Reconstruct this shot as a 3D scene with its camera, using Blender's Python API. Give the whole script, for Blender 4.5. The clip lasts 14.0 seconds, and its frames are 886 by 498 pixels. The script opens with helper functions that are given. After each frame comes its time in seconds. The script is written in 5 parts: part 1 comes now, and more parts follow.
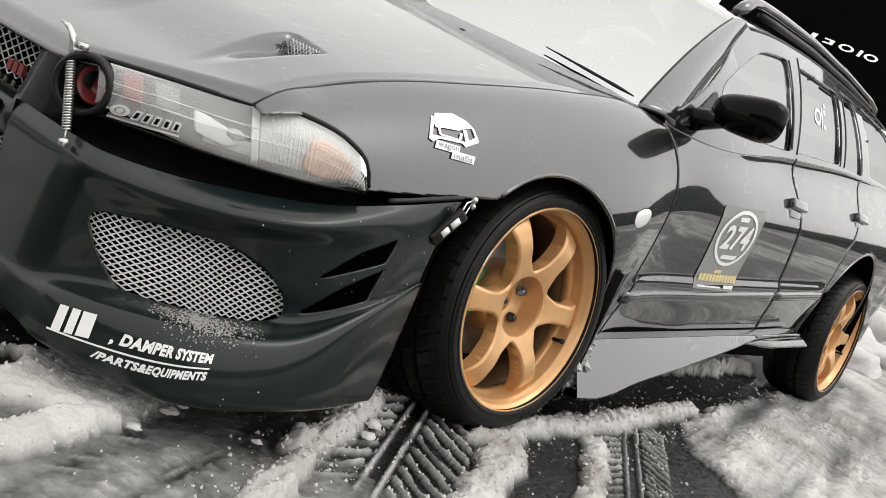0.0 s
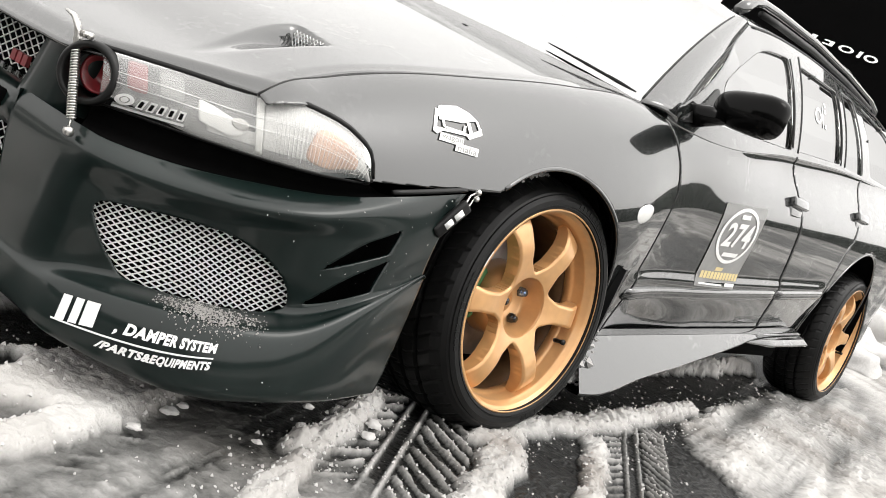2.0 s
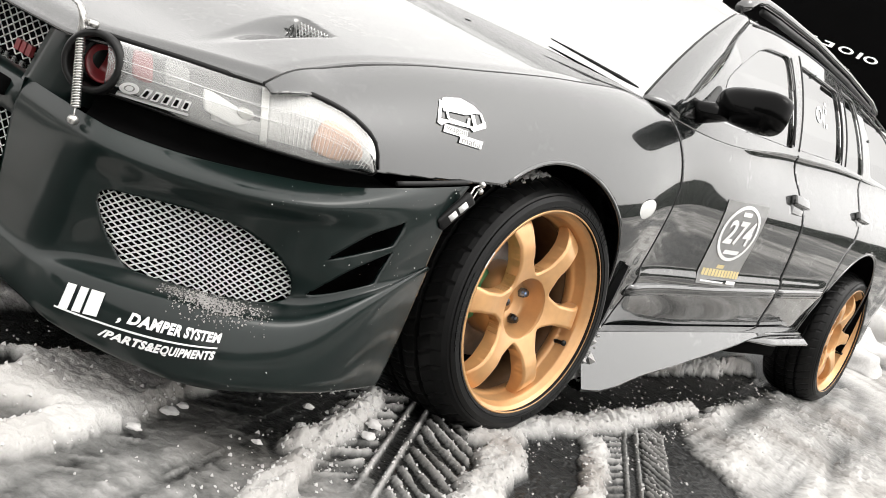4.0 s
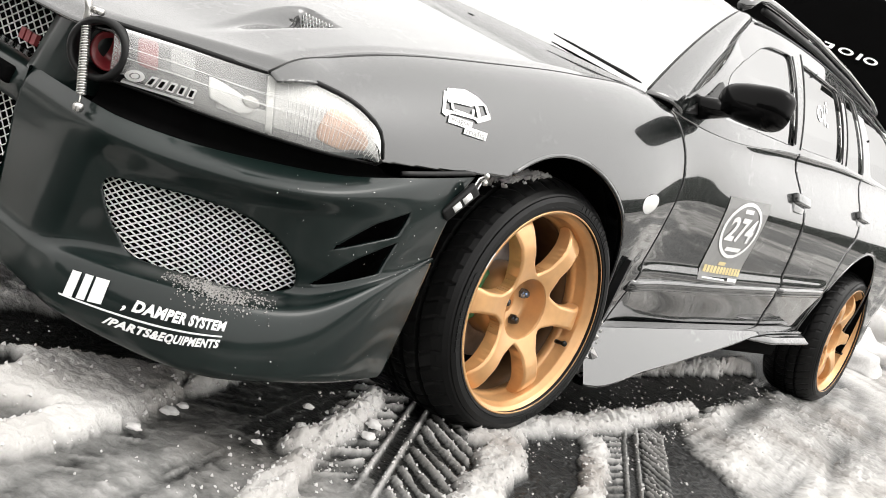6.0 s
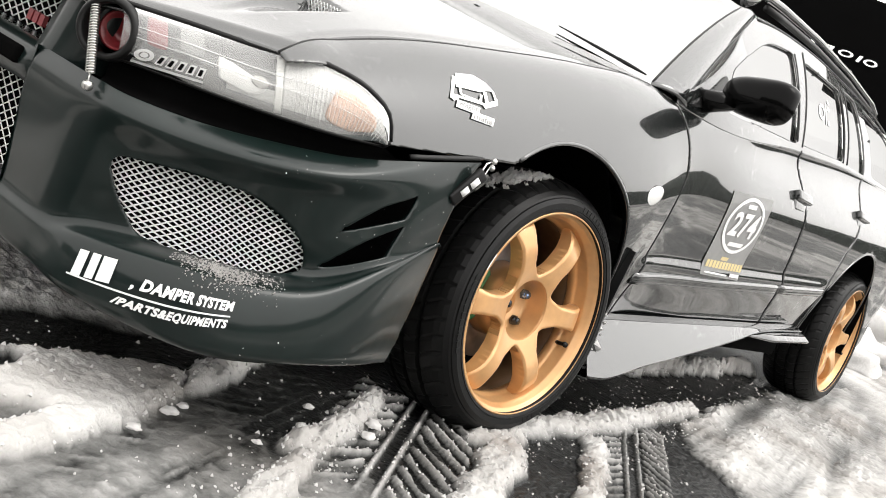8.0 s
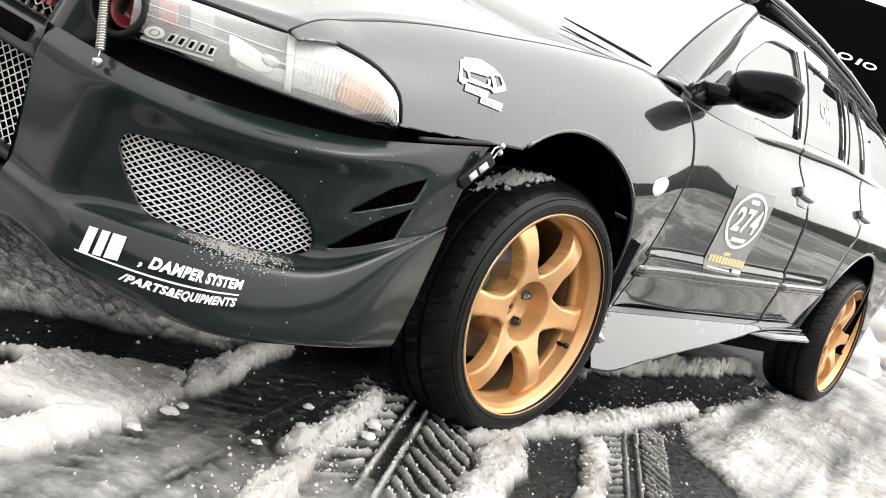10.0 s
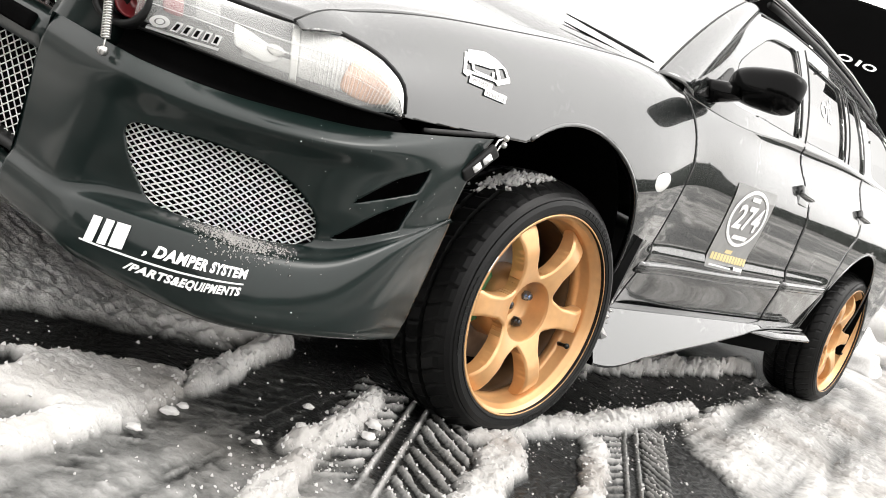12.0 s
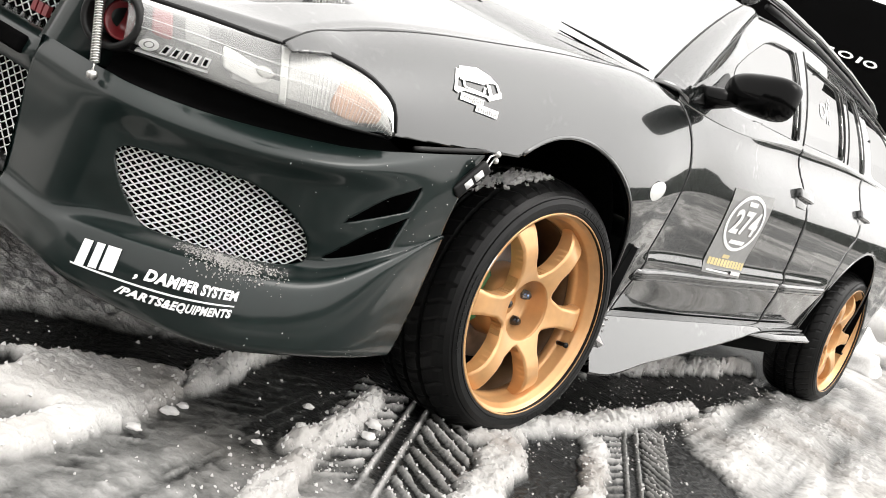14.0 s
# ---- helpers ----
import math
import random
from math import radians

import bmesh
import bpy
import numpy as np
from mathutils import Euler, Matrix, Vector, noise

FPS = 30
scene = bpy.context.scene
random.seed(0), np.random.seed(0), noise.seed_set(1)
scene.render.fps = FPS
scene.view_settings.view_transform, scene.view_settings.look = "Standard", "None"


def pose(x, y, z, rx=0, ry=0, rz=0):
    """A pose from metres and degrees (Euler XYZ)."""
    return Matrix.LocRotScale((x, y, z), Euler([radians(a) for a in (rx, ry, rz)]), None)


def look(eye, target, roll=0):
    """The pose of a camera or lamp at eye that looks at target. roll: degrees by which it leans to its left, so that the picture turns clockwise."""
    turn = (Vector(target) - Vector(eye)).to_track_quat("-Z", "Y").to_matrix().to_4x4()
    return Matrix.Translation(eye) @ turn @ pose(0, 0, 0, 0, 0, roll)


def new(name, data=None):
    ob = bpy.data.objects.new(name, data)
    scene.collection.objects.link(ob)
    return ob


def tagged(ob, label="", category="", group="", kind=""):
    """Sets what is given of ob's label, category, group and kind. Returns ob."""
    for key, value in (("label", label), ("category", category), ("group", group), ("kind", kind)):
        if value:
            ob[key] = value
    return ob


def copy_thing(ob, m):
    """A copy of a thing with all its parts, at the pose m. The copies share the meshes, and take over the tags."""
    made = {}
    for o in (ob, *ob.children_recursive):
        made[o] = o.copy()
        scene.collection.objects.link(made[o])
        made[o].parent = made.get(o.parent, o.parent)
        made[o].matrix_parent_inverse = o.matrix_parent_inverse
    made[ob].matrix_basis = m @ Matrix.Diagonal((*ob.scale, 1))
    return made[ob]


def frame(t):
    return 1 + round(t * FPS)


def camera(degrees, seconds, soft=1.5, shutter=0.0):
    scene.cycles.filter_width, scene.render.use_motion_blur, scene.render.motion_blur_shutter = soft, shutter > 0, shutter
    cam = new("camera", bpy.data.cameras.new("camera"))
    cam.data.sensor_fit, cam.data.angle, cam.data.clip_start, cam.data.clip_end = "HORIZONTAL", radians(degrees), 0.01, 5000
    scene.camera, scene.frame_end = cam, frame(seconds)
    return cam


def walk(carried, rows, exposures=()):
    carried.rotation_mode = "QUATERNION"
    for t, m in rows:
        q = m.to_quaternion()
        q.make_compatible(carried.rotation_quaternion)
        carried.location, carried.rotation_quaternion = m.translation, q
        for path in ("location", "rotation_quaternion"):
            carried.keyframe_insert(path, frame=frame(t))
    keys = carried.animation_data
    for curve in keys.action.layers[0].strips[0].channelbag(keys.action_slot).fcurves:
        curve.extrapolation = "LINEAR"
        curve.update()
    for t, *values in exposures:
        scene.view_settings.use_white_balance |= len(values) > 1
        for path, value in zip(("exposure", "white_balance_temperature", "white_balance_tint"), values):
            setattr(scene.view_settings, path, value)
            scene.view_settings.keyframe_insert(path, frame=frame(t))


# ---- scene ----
# ---------------- camera ----------------
EYE = (-2.0308, -1.9012, 0.6862)
YAW, DIP, LEAN = radians(32.1643), radians(-9.1793), 24.415
AIM = (EYE[0] + math.cos(DIP) * math.cos(YAW), EYE[1] + math.cos(DIP) * math.sin(YAW), EYE[2] + math.sin(DIP))
cam = camera(42.978, 14.0, soft=0.9)
walk(cam, [(0.0, look(EYE, AIM, LEAN)), (14.0, look(EYE, AIM, LEAN))],
     exposures=[(0.0, -0.44), (0.7, -0.14), (1.5, 0.0), (8.0, 0.12), (12.0, 0.26), (14.0, 0.20)])

# ---------------- sky and sun: a bright overcast winter day ----------------
world = bpy.data.worlds.new("overcast_sky")
scene.world = world
world.use_nodes = True
wn, wl = world.node_tree.nodes, world.node_tree.links
sky = wn.new("ShaderNodeTexSky")
sky.sky_type, sky.sun_disc = "NISHITA", False
sky.sun_elevation, sky.sun_rotation = radians(60), radians(150)
sky.dust_density, sky.air_density = 6.0, 1.0
pale = wn.new("ShaderNodeHueSaturation")
pale.inputs["Saturation"].default_value = 0.12
wl.new(sky.outputs[0], pale.inputs["Color"])
cloud = wn.new("ShaderNodeMix")
cloud.data_type = "RGBA"
cloud.inputs[0].default_value = 0.60
cloud.inputs[7].default_value = (15.5, 15.1, 14.6, 1)
wl.new(pale.outputs[0], cloud.inputs[6])
# a bright even overcast, a little lighter overhead
way = wn.new("ShaderNodeTexCoord")
height = wn.new("ShaderNodeSeparateXYZ")
wl.new(way.outputs["Generated"], height.inputs[0])
grade = wn.new("ShaderNodeMapRange")
grade.inputs[1].default_value, grade.inputs[2].default_value = 0.0, 1.0
grade.inputs[3].default_value, grade.inputs[4].default_value = 0.95, 1.12
wl.new(height.outputs[2], grade.inputs[0])
dome = wn.new("ShaderNodeMix")
dome.data_type, dome.blend_type = "RGBA", "MULTIPLY"
dome.inputs[0].default_value = 1.0
wl.new(cloud.outputs[2], dome.inputs[6])
wl.new(grade.outputs[0], dome.inputs[7])
wl.new(dome.outputs[2], wn["Background"].inputs[0])
wn["Background"].inputs[1].default_value = 0.180
sun = new("sun", bpy.data.lights.new("sun", "SUN"))
sun.data.energy, sun.data.angle, sun.data.color = 0.55, radians(30), (1.0, 0.95, 0.88)
sun.matrix_world = look((2.5, -4.33, 8.66), (0, 0, 0))

# ---------------- materials ----------------


def material(name, color, rough=0.5, metal=0.0, coat=0.0, ior=1.5, spread=0.0, grain=0.0, scale=40.0, bump=0.0, bscale=120.0, rspread=0.0):
    """A principled material whose colour, gloss and relief vary at two scales."""
    m = bpy.data.materials.new(name)
    m.use_nodes = True
    n, l = m.node_tree.nodes, m.node_tree.links
    b = n["Principled BSDF"]
    b.inputs["Base Color"].default_value = (*color, 1)
    b.inputs["Roughness"].default_value = rough
    b.inputs["Metallic"].default_value = metal
    b.inputs["IOR"].default_value = ior
    b.inputs["Coat Weight"].default_value = coat
    b.inputs["Coat Roughness"].default_value = 0.03
    tc = n.new("ShaderNodeTexCoord")
    if spread or rspread:
        big = n.new("ShaderNodeTexNoise")
        big.inputs["Scale"].default_value, big.inputs["Detail"].default_value = scale * 0.12, 4
        fine = n.new("ShaderNodeTexNoise")
        fine.inputs["Scale"].default_value, fine.inputs["Detail"].default_value = scale, 6
        l.new(tc.outputs["Object"], big.inputs["Vector"])
        l.new(tc.outputs["Object"], fine.inputs["Vector"])
        add = n.new("ShaderNodeMath")
        add.operation = "ADD"
        l.new(big.outputs[0], add.inputs[0])
        l.new(fine.outputs[0], add.inputs[1])
        if spread:
            mr = n.new("ShaderNodeMapRange")
            mr.inputs[1].default_value, mr.inputs[2].default_value = 0.6, 1.4
            l.new(add.outputs[0], mr.inputs[0])
            mix = n.new("ShaderNodeMix")
            mix.data_type = "RGBA"
            mix.inputs[6].default_value = (*[c * (1 - spread) for c in color], 1)
            mix.inputs[7].default_value = (*[min(1, c * (1 + spread)) for c in color], 1)
            l.new(mr.outputs[0], mix.inputs[0])
            l.new(mix.outputs[2], b.inputs["Base Color"])
        if rspread:
            mr2 = n.new("ShaderNodeMapRange")
            mr2.inputs[1].default_value, mr2.inputs[2].default_value = 0.6, 1.4
            mr2.inputs[3].default_value, mr2.inputs[4].default_value = max(0.02, rough - rspread), rough + rspread
            l.new(add.outputs[0], mr2.inputs[0])
            l.new(mr2.outputs[0], b.inputs["Roughness"])
    if bump:
        bn = n.new("ShaderNodeTexNoise")
        bn.inputs["Scale"].default_value, bn.inputs["Detail"].default_value = bscale, 5
        l.new(tc.outputs["Object"], bn.inputs["Vector"])
        bu = n.new("ShaderNodeBump")
        bu.inputs["Strength"].default_value, bu.inputs["Distance"].default_value = bump, 0.01
        l.new(bn.outputs[0], bu.inputs["Height"])
        l.new(bu.outputs[0], b.inputs["Normal"])
    return m


def glass(name, tint, clear, rough=0.03):
    """Thin clear sheet: part see-through, part mirror by the angle."""
    m = bpy.data.materials.new(name)
    m.use_nodes = True
    n, l = m.node_tree.nodes, m.node_tree.links
    n.remove(n["Principled BSDF"])
    tr, gl, mx, fr = (n.new("ShaderNodeBsdfTransparent"), n.new("ShaderNodeBsdfGlossy"), n.new("ShaderNodeMixShader"), n.new("ShaderNodeFresnel"))
    tr.inputs[0].default_value = (*tint, 1)
    gl.inputs["Roughness"].default_value = rough
    fr.inputs[0].default_value = clear
    l.new(fr.outputs[0], mx.inputs[0])
    l.new(tr.outputs[0], mx.inputs[1])
    l.new(gl.outputs[0], mx.inputs[2])
    l.new(mx.outputs[0], n["Material Output"].inputs[0])
    return m


PAINT = material("dark_car_paint", (0.0065, 0.0078, 0.0075), 0.30, 0.0, 1.0, 1.22, 0.15, scale=60, rspread=0.05, bump=0.008, bscale=9)
PAINT.node_tree.nodes["Principled BSDF"].inputs["Coat IOR"].default_value = 2.08
BUMPER = material("dark_bumper_paint", (0.004, 0.0095, 0.0085), 0.40, 0.0, 0.9, 1.25, 0.2, scale=30, rspread=0.08, bump=0.03, bscale=7)
BUMPER.node_tree.nodes["Principled BSDF"].inputs["Coat IOR"].default_value = 1.40
BUMPER.node_tree.nodes["Principled BSDF"].inputs["Coat Roughness"].default_value = 0.10
TRIM = material("black_plastic", (0.007, 0.007, 0.007), 0.40, ior=1.35, spread=0.2, rspread=0.08, bump=0.05, bscale=300)
GLOSSBLACK = material("gloss_black_shell", (0.002, 0.002, 0.002), 0.09, coat=0.0, ior=1.20, spread=0.2, rspread=0.04)
# near-black: deep shade of wells, gaps and recesses put into the colour
DARK = material("underseal_and_shade_black", (0.003, 0.003, 0.003), 0.95, ior=1.08, spread=0.3, scale=25, bump=0.1)
RUBBER = material("tyre_rubber", (0.006, 0.006, 0.006), 0.42, ior=1.32, spread=0.35, scale=50, rspread=0.12, bump=0.06, bscale=200)
GOLD = material("gold_wheel_paint", (0.66, 0.375, 0.165), 0.34, 0.35, 0.3, spread=0.10, scale=50, rspread=0.08, bump=0.02, bscale=250)
STEEL = material("bright_steel", (0.62, 0.61, 0.59), 0.3, 1.0, spread=0.15, scale=80, rspread=0.12)
MESHSTEEL = material("silver_mesh_metal", (0.88, 0.88, 0.87), 0.38, 0.15, spread=0.12, scale=120, rspread=0.1)
DISC = material("brake_disc_iron", (0.22, 0.20, 0.19), 0.4, 0.8, spread=0.3, scale=60, rspread=0.1)
GREEN = material("green_caliper_paint", (0.03, 0.22, 0.08), 0.4, spread=0.2, coat=0.3)
BLACKNUT = material("black_anodised_nut", (0.015, 0.016, 0.02), 0.22, 0.6, 0.5)
BLUENUT = material("blue_steel_nut", (0.25, 0.33, 0.48), 0.25, 0.9, spread=0.1)
WHITE = material("white_vinyl", (0.82, 0.82, 0.81), 0.5, spread=0.05, scale=90)
GREYV = material("grey_vinyl_film", (0.26, 0.26, 0.255), 0.4, spread=0.12)
YELLOW = material("pale_yellow_vinyl", (0.70, 0.58, 0.30), 0.5, spread=0.1)
RED = material("red_enamel", (0.24, 0.02, 0.025), 0.35, spread=0.15, coat=0.4)
AMBER = material("faded_amber_lens", (0.80, 0.50, 0.36), 0.3, spread=0.30, scale=30, coat=0.5)
# white base, no mirror: the bowl's bright reflection is put into the colour
REFLECTOR_WHITE = material("lamp_reflector", (0.95, 0.95, 0.94), 0.25, 0.0, 1.0, spread=0.05, rspread=0.08, scale=30)
LAMPGREY = material("lamp_housing_grey", (0.20, 0.20, 0.197), 0.45, 0.0, spread=0.2, scale=20, rspread=0.1)
LENS = glass("clear_lamp_lens", (0.97, 0.97, 0.96), 1.55, 0.08)
haze = LENS.node_tree.nodes.new("ShaderNodeBsdfDiffuse")
haze.inputs[0].default_value = (0.93, 0.93, 0.92, 1)
veil = LENS.node_tree.nodes.new("ShaderNodeMixShader")
veil.inputs[0].default_value = 0.24
LENS.node_tree.links.new(LENS.node_tree.nodes["Transparent BSDF"].outputs[0], veil.inputs[1])
LENS.node_tree.links.new(haze.outputs[0], veil.inputs[2])
LENS.node_tree.links.new(veil.outputs[0], LENS.node_tree.nodes["Mix Shader"].inputs[1])
SCREEN = glass("windscreen_glass", (0.45, 0.46, 0.45), 12.0, 0.05)
WINDOW = glass("window_glass", (0.07, 0.073, 0.072), 9.0, 0.02)
BARREL = material("grimy_rim_barrel", (0.10, 0.055, 0.025), 0.6, 0.2, spread=0.4, scale=40)
BULB = material("frosted_marker_lens", (0.85, 0.85, 0.83), 0.25, coat=0.6, spread=0.05)
SEATS = material("grey_cabin_cloth", (0.10, 0.10, 0.10), 0.9, spread=0.3, bump=0.1)

# ---------------- helpers for shapes ----------------


def part(name, bm, mat, parent=None, label="", smooth=True):
    me = bpy.data.meshes.new(name)
    if isinstance(bm, tuple):
        me.from_pydata([tuple(map(float, p)) for p in bm[0]], [], bm[1])
    else:
        bm.to_mesh(me)
        bm.free()
    me.materials.append(mat)
    if smooth:
        me.shade_smooth()
    ob = new(name, me)
    ob.parent = parent
    if label:
        tagged(ob, label)
    return ob


def curve(xs, ys):
    """A smooth curve through knots (Catmull tangents), for arrays."""
    xs, ys = np.array(xs, float), np.array(ys, float)
    d = np.gradient(ys, xs)

    def f(x):
        x = np.clip(np.asarray(x, float), xs[0], xs[-1])
        i = np.clip(np.searchsorted(xs, x) - 1, 0, len(xs) - 2)
        h = xs[i + 1] - xs[i]
        t = (x - xs[i]) / h
        return ((2 * t**3 - 3 * t**2 + 1) * ys[i] + (t**3 - 2 * t**2 + t) * h * d[i]
                + (-2 * t**3 + 3 * t**2) * ys[i + 1] + (t**3 - t**2) * h * d[i + 1])
    return f


def sheet(f, u0, u1, nu, v0, v1, nv, cut=None):
    """Grid over (u, v); cut(U, V) is positive where the sheet stays; its zero line becomes a clean edge."""
    U, V = np.meshgrid(np.linspace(u0, u1, nu), np.linspace(v0, v1, nv), indexing="ij")
    keep = np.ones((nu - 1, nv - 1), bool)
    if cut is not None:
        du, dv = (u1 - u0) / (nu - 1), (v1 - v0) / (nv - 1)
        for _ in range(3):
            s = cut(U, V)
            gu = (cut(U + du * .05, V) - s) / .05
            gv = (cut(U, V + dv * .05) - s) / .05
            g2 = gu**2 + gv**2 + 1e-12
            near = np.abs(s) < 0.62 * np.sqrt(g2)
            U = np.where(near, U - np.clip(s * gu / g2, -.65, .65) * du, U)
            V = np.where(near, V - np.clip(s * gv / g2, -.65, .65) * dv, V)
        U, V = np.clip(U, u0, u1), np.clip(V, v0, v1)
        Uc = (U[1:, 1:] + U[:-1, 1:] + U[1:, :-1] + U[:-1, :-1]) / 4
        Vc = (V[1:, 1:] + V[:-1, 1:] + V[1:, :-1] + V[:-1, :-1]) / 4
        keep = cut(Uc, Vc) > 0
        at = np.zeros((nu, nv), bool)
        for du_, dv_ in ((0, 0), (1, 0), (0, 1), (1, 1)):
            at[du_:nu - 1 + du_, dv_:nv - 1 + dv_] |= keep
        for _ in range(4):
            s = cut(U, V)
            gu = (cut(U + du * .05, V) - s) / .05
            gv = (cut(U, V + dv * .05) - s) / .05
            g2 = gu**2 + gv**2 + 1e-12
            bad = at & (s < 0)
            U = np.where(bad, U - np.clip(s * gu / g2, -1.2, 1.2) * du, U)
            V = np.where(bad, V - np.clip(s * gv / g2, -1.2, 1.2) * dv, V)
        U, V = np.clip(U, u0, u1), np.clip(V, v0, v1)
    P = np.stack(f(U, V), -1).reshape(-1, 3)
    idx = np.arange(nu * nv).reshape(nu, nv)
    a, b, c, d = idx[:-1, :-1][keep], idx[1:, :-1][keep], idx[1:, 1:][keep], idx[:-1, 1:][keep]
    faces = np.stack([a, b, c, d], 1)
    used = np.unique(faces)
    remap = np.zeros(nu * nv, int)
    remap[used] = np.arange(len(used))
    return P[used], [tuple(int(i) for i in q) for q in remap[faces]]


def panel(name, f, grid, mat, parent, cut=None, thick=0.004, both=True, label="", flip=False):
    """A body panel of some thickness on one side of the car, and its mirror image on the other."""
    P, F = sheet(f, *grid, cut=cut)
    made = []
    if both == "whole":
        k = len(P)
        bm = bmesh.new()
        vs = [bm.verts.new(p) for p in np.concatenate([P, P * (1, -1, 1)])]
        for q in F:
            bm.faces.new([vs[i] for i in q])
            bm.faces.new([vs[k + i] for i in q[::-1]])
        bmesh.ops.remove_doubles(bm, verts=[v for v in vs if abs(v.co.y) < 1e-5], dist=1e-5)
        ob = part(name, bm, mat, parent, label)
        if thick:
            so = ob.modifiers.new("thickness", "SOLIDIFY")
            so.thickness, so.offset = thick, -1
        return ob
    for side in ((1, -1) if both else (1,)):
        Q = P * (1, side, 1)
        faces = F if (side == 1) != flip else [q[::-1] for q in F]
        ob = part(name, (Q, faces), mat, parent, label)
        if thick:
            so = ob.modifiers.new("thickness", "SOLIDIFY")
            so.thickness, so.offset = thick, -1
        made.append(ob)
    return made[0]


def tube(bm, pts, r, n=6, closed=False):
    """A round bar along points; r may be a list."""
    pts = [Vector(p) for p in pts]
    rings = []
    for i, p in enumerate(pts):
        a = pts[i - 1] if (i or closed) else p
        b = pts[(i + 1) % len(pts)] if (i < len(pts) - 1 or closed) else p
        t = (b - a).normalized()
        ref = Vector((0, 0, 1)) if abs(t.z) < 0.9 else Vector((1, 0, 0))
        s = t.cross(ref).normalized()
        k = s.cross(t)
        rr = r[i] if isinstance(r, (list, tuple)) else r
        rings.append([bm.verts.new(p + (s * math.cos(2 * math.pi * j / n) + k * math.sin(2 * math.pi * j / n)) * rr) for j in range(n)])
    m = len(rings)
    for i in range(m if closed else m - 1):
        for j in range(n):
            bm.faces.new((rings[i][j], rings[i][(j + 1) % n], rings[(i + 1) % m][(j + 1) % n], rings[(i + 1) % m][j]))
    if not closed:
        bm.faces.new(rings[0][::-1])
        bm.faces.new(rings[-1])
    return bm


def lathe(profile, n=96, closed=False):
    """Turn (radius, y) points round the y axis."""
    pr = np.array(profile, float)
    m = len(pr)
    a = np.linspace(0, 2 * np.pi, n, endpoint=False)
    P = np.stack([pr[None, :, 0] * np.cos(a)[:, None], np.broadcast_to(pr[None, :, 1], (n, m)), pr[None, :, 0] * np.sin(a)[:, None]], -1).reshape(-1, 3)
    F = []
    for i in range(n):
        for j in range(m if closed else m - 1):
            F.append((i * m + j, i * m + (j + 1) % m, ((i + 1) % n) * m + (j + 1) % m, ((i + 1) % n) * m + j))
    return P, F


def box(x0, x1, y0, y1, z0, z1, bevel=0.0, seg=2, bm=None):
    own = bm is None
    bm = bm or bmesh.new()
    r = bmesh.ops.create_cube(bm, size=1, matrix=Matrix.Translation(((x0 + x1) / 2, (y0 + y1) / 2, (z0 + z1) / 2)) @ Matrix.Diagonal((x1 - x0, y1 - y0, z1 - z0, 1)))
    if bevel and own:
        bmesh.ops.bevel(bm, geom=bm.edges[:], offset=bevel, segments=seg, affect="EDGES", profile=0.6)
    return bm


def ramp(x, a, b):
    t = np.clip((x - a) / (b - a), 0, 1)
    return t * t * (3 - 2 * t)
# ---------------- ground: wet asphalt under trampled, driven snow ----------------


def vnoise(x, y, seed=0, octaves=4):
    """Smooth value noise on arrays, about -1 to 1."""
    rs = np.random.RandomState(seed)
    tab = rs.rand(256, 256) * 2 - 1
    out, amp, tot = 0, 1.0, 0
    for o in range(octaves):
        fx, fy = x * 2**o + 31.7 * o, y * 2**o + 17.3 * o
        ix, iy = np.floor(fx).astype(int), np.floor(fy).astype(int)
        tx, ty = fx - ix, fy - iy
        tx, ty = tx * tx * (3 - 2 * tx), ty * ty * (3 - 2 * ty)
        a, b = tab[ix % 256, iy % 256], tab[(ix + 1) % 256, iy % 256]
        c, d = tab[ix % 256, (iy + 1) % 256], tab[(ix + 1) % 256, (iy + 1) % 256]
        out = out + amp * ((a * (1 - tx) + b * tx) * (1 - ty) + (c * (1 - tx) + d * tx) * ty)
        tot += amp
        amp *= 0.5
    return out / tot


def seg(x, y, a, b):
    """Distance from the line a-b, and how far along it."""
    dx, dy = b[0] - a[0], b[1] - a[1]
    L = math.hypot(dx, dy)
    t = ((x - a[0]) * dx + (y - a[1]) * dy) / L
    s = ((x - a[0]) * -dy + (y - a[1]) * dx) / L
    tc = np.clip(t, 0, L)
    return np.hypot(x - a[0] - tc * dx / L, y - a[1] - tc * dy / L), t, s, L


def ridge(x, y, a, b, wide, high, seed):
    d, t, s, L = seg(x, y, a, b)
    n = vnoise(x * 14, y * 14, seed, 4)
    taper = 0.25 + 0.75 * ramp(t, -0.04, 0.06) * ramp(L - t, -0.04, 0.06)
    return high * taper * np.clip(1 - (d / (wide * taper * (1 + 0.55 * n))) ** 2, 0, 1) ** 0.6 * (1 + 0.45 * vnoise(x * 40, y * 40, seed + 1, 3) + 0.25 * vnoise(x * 110, y * 110, seed + 2, 2))


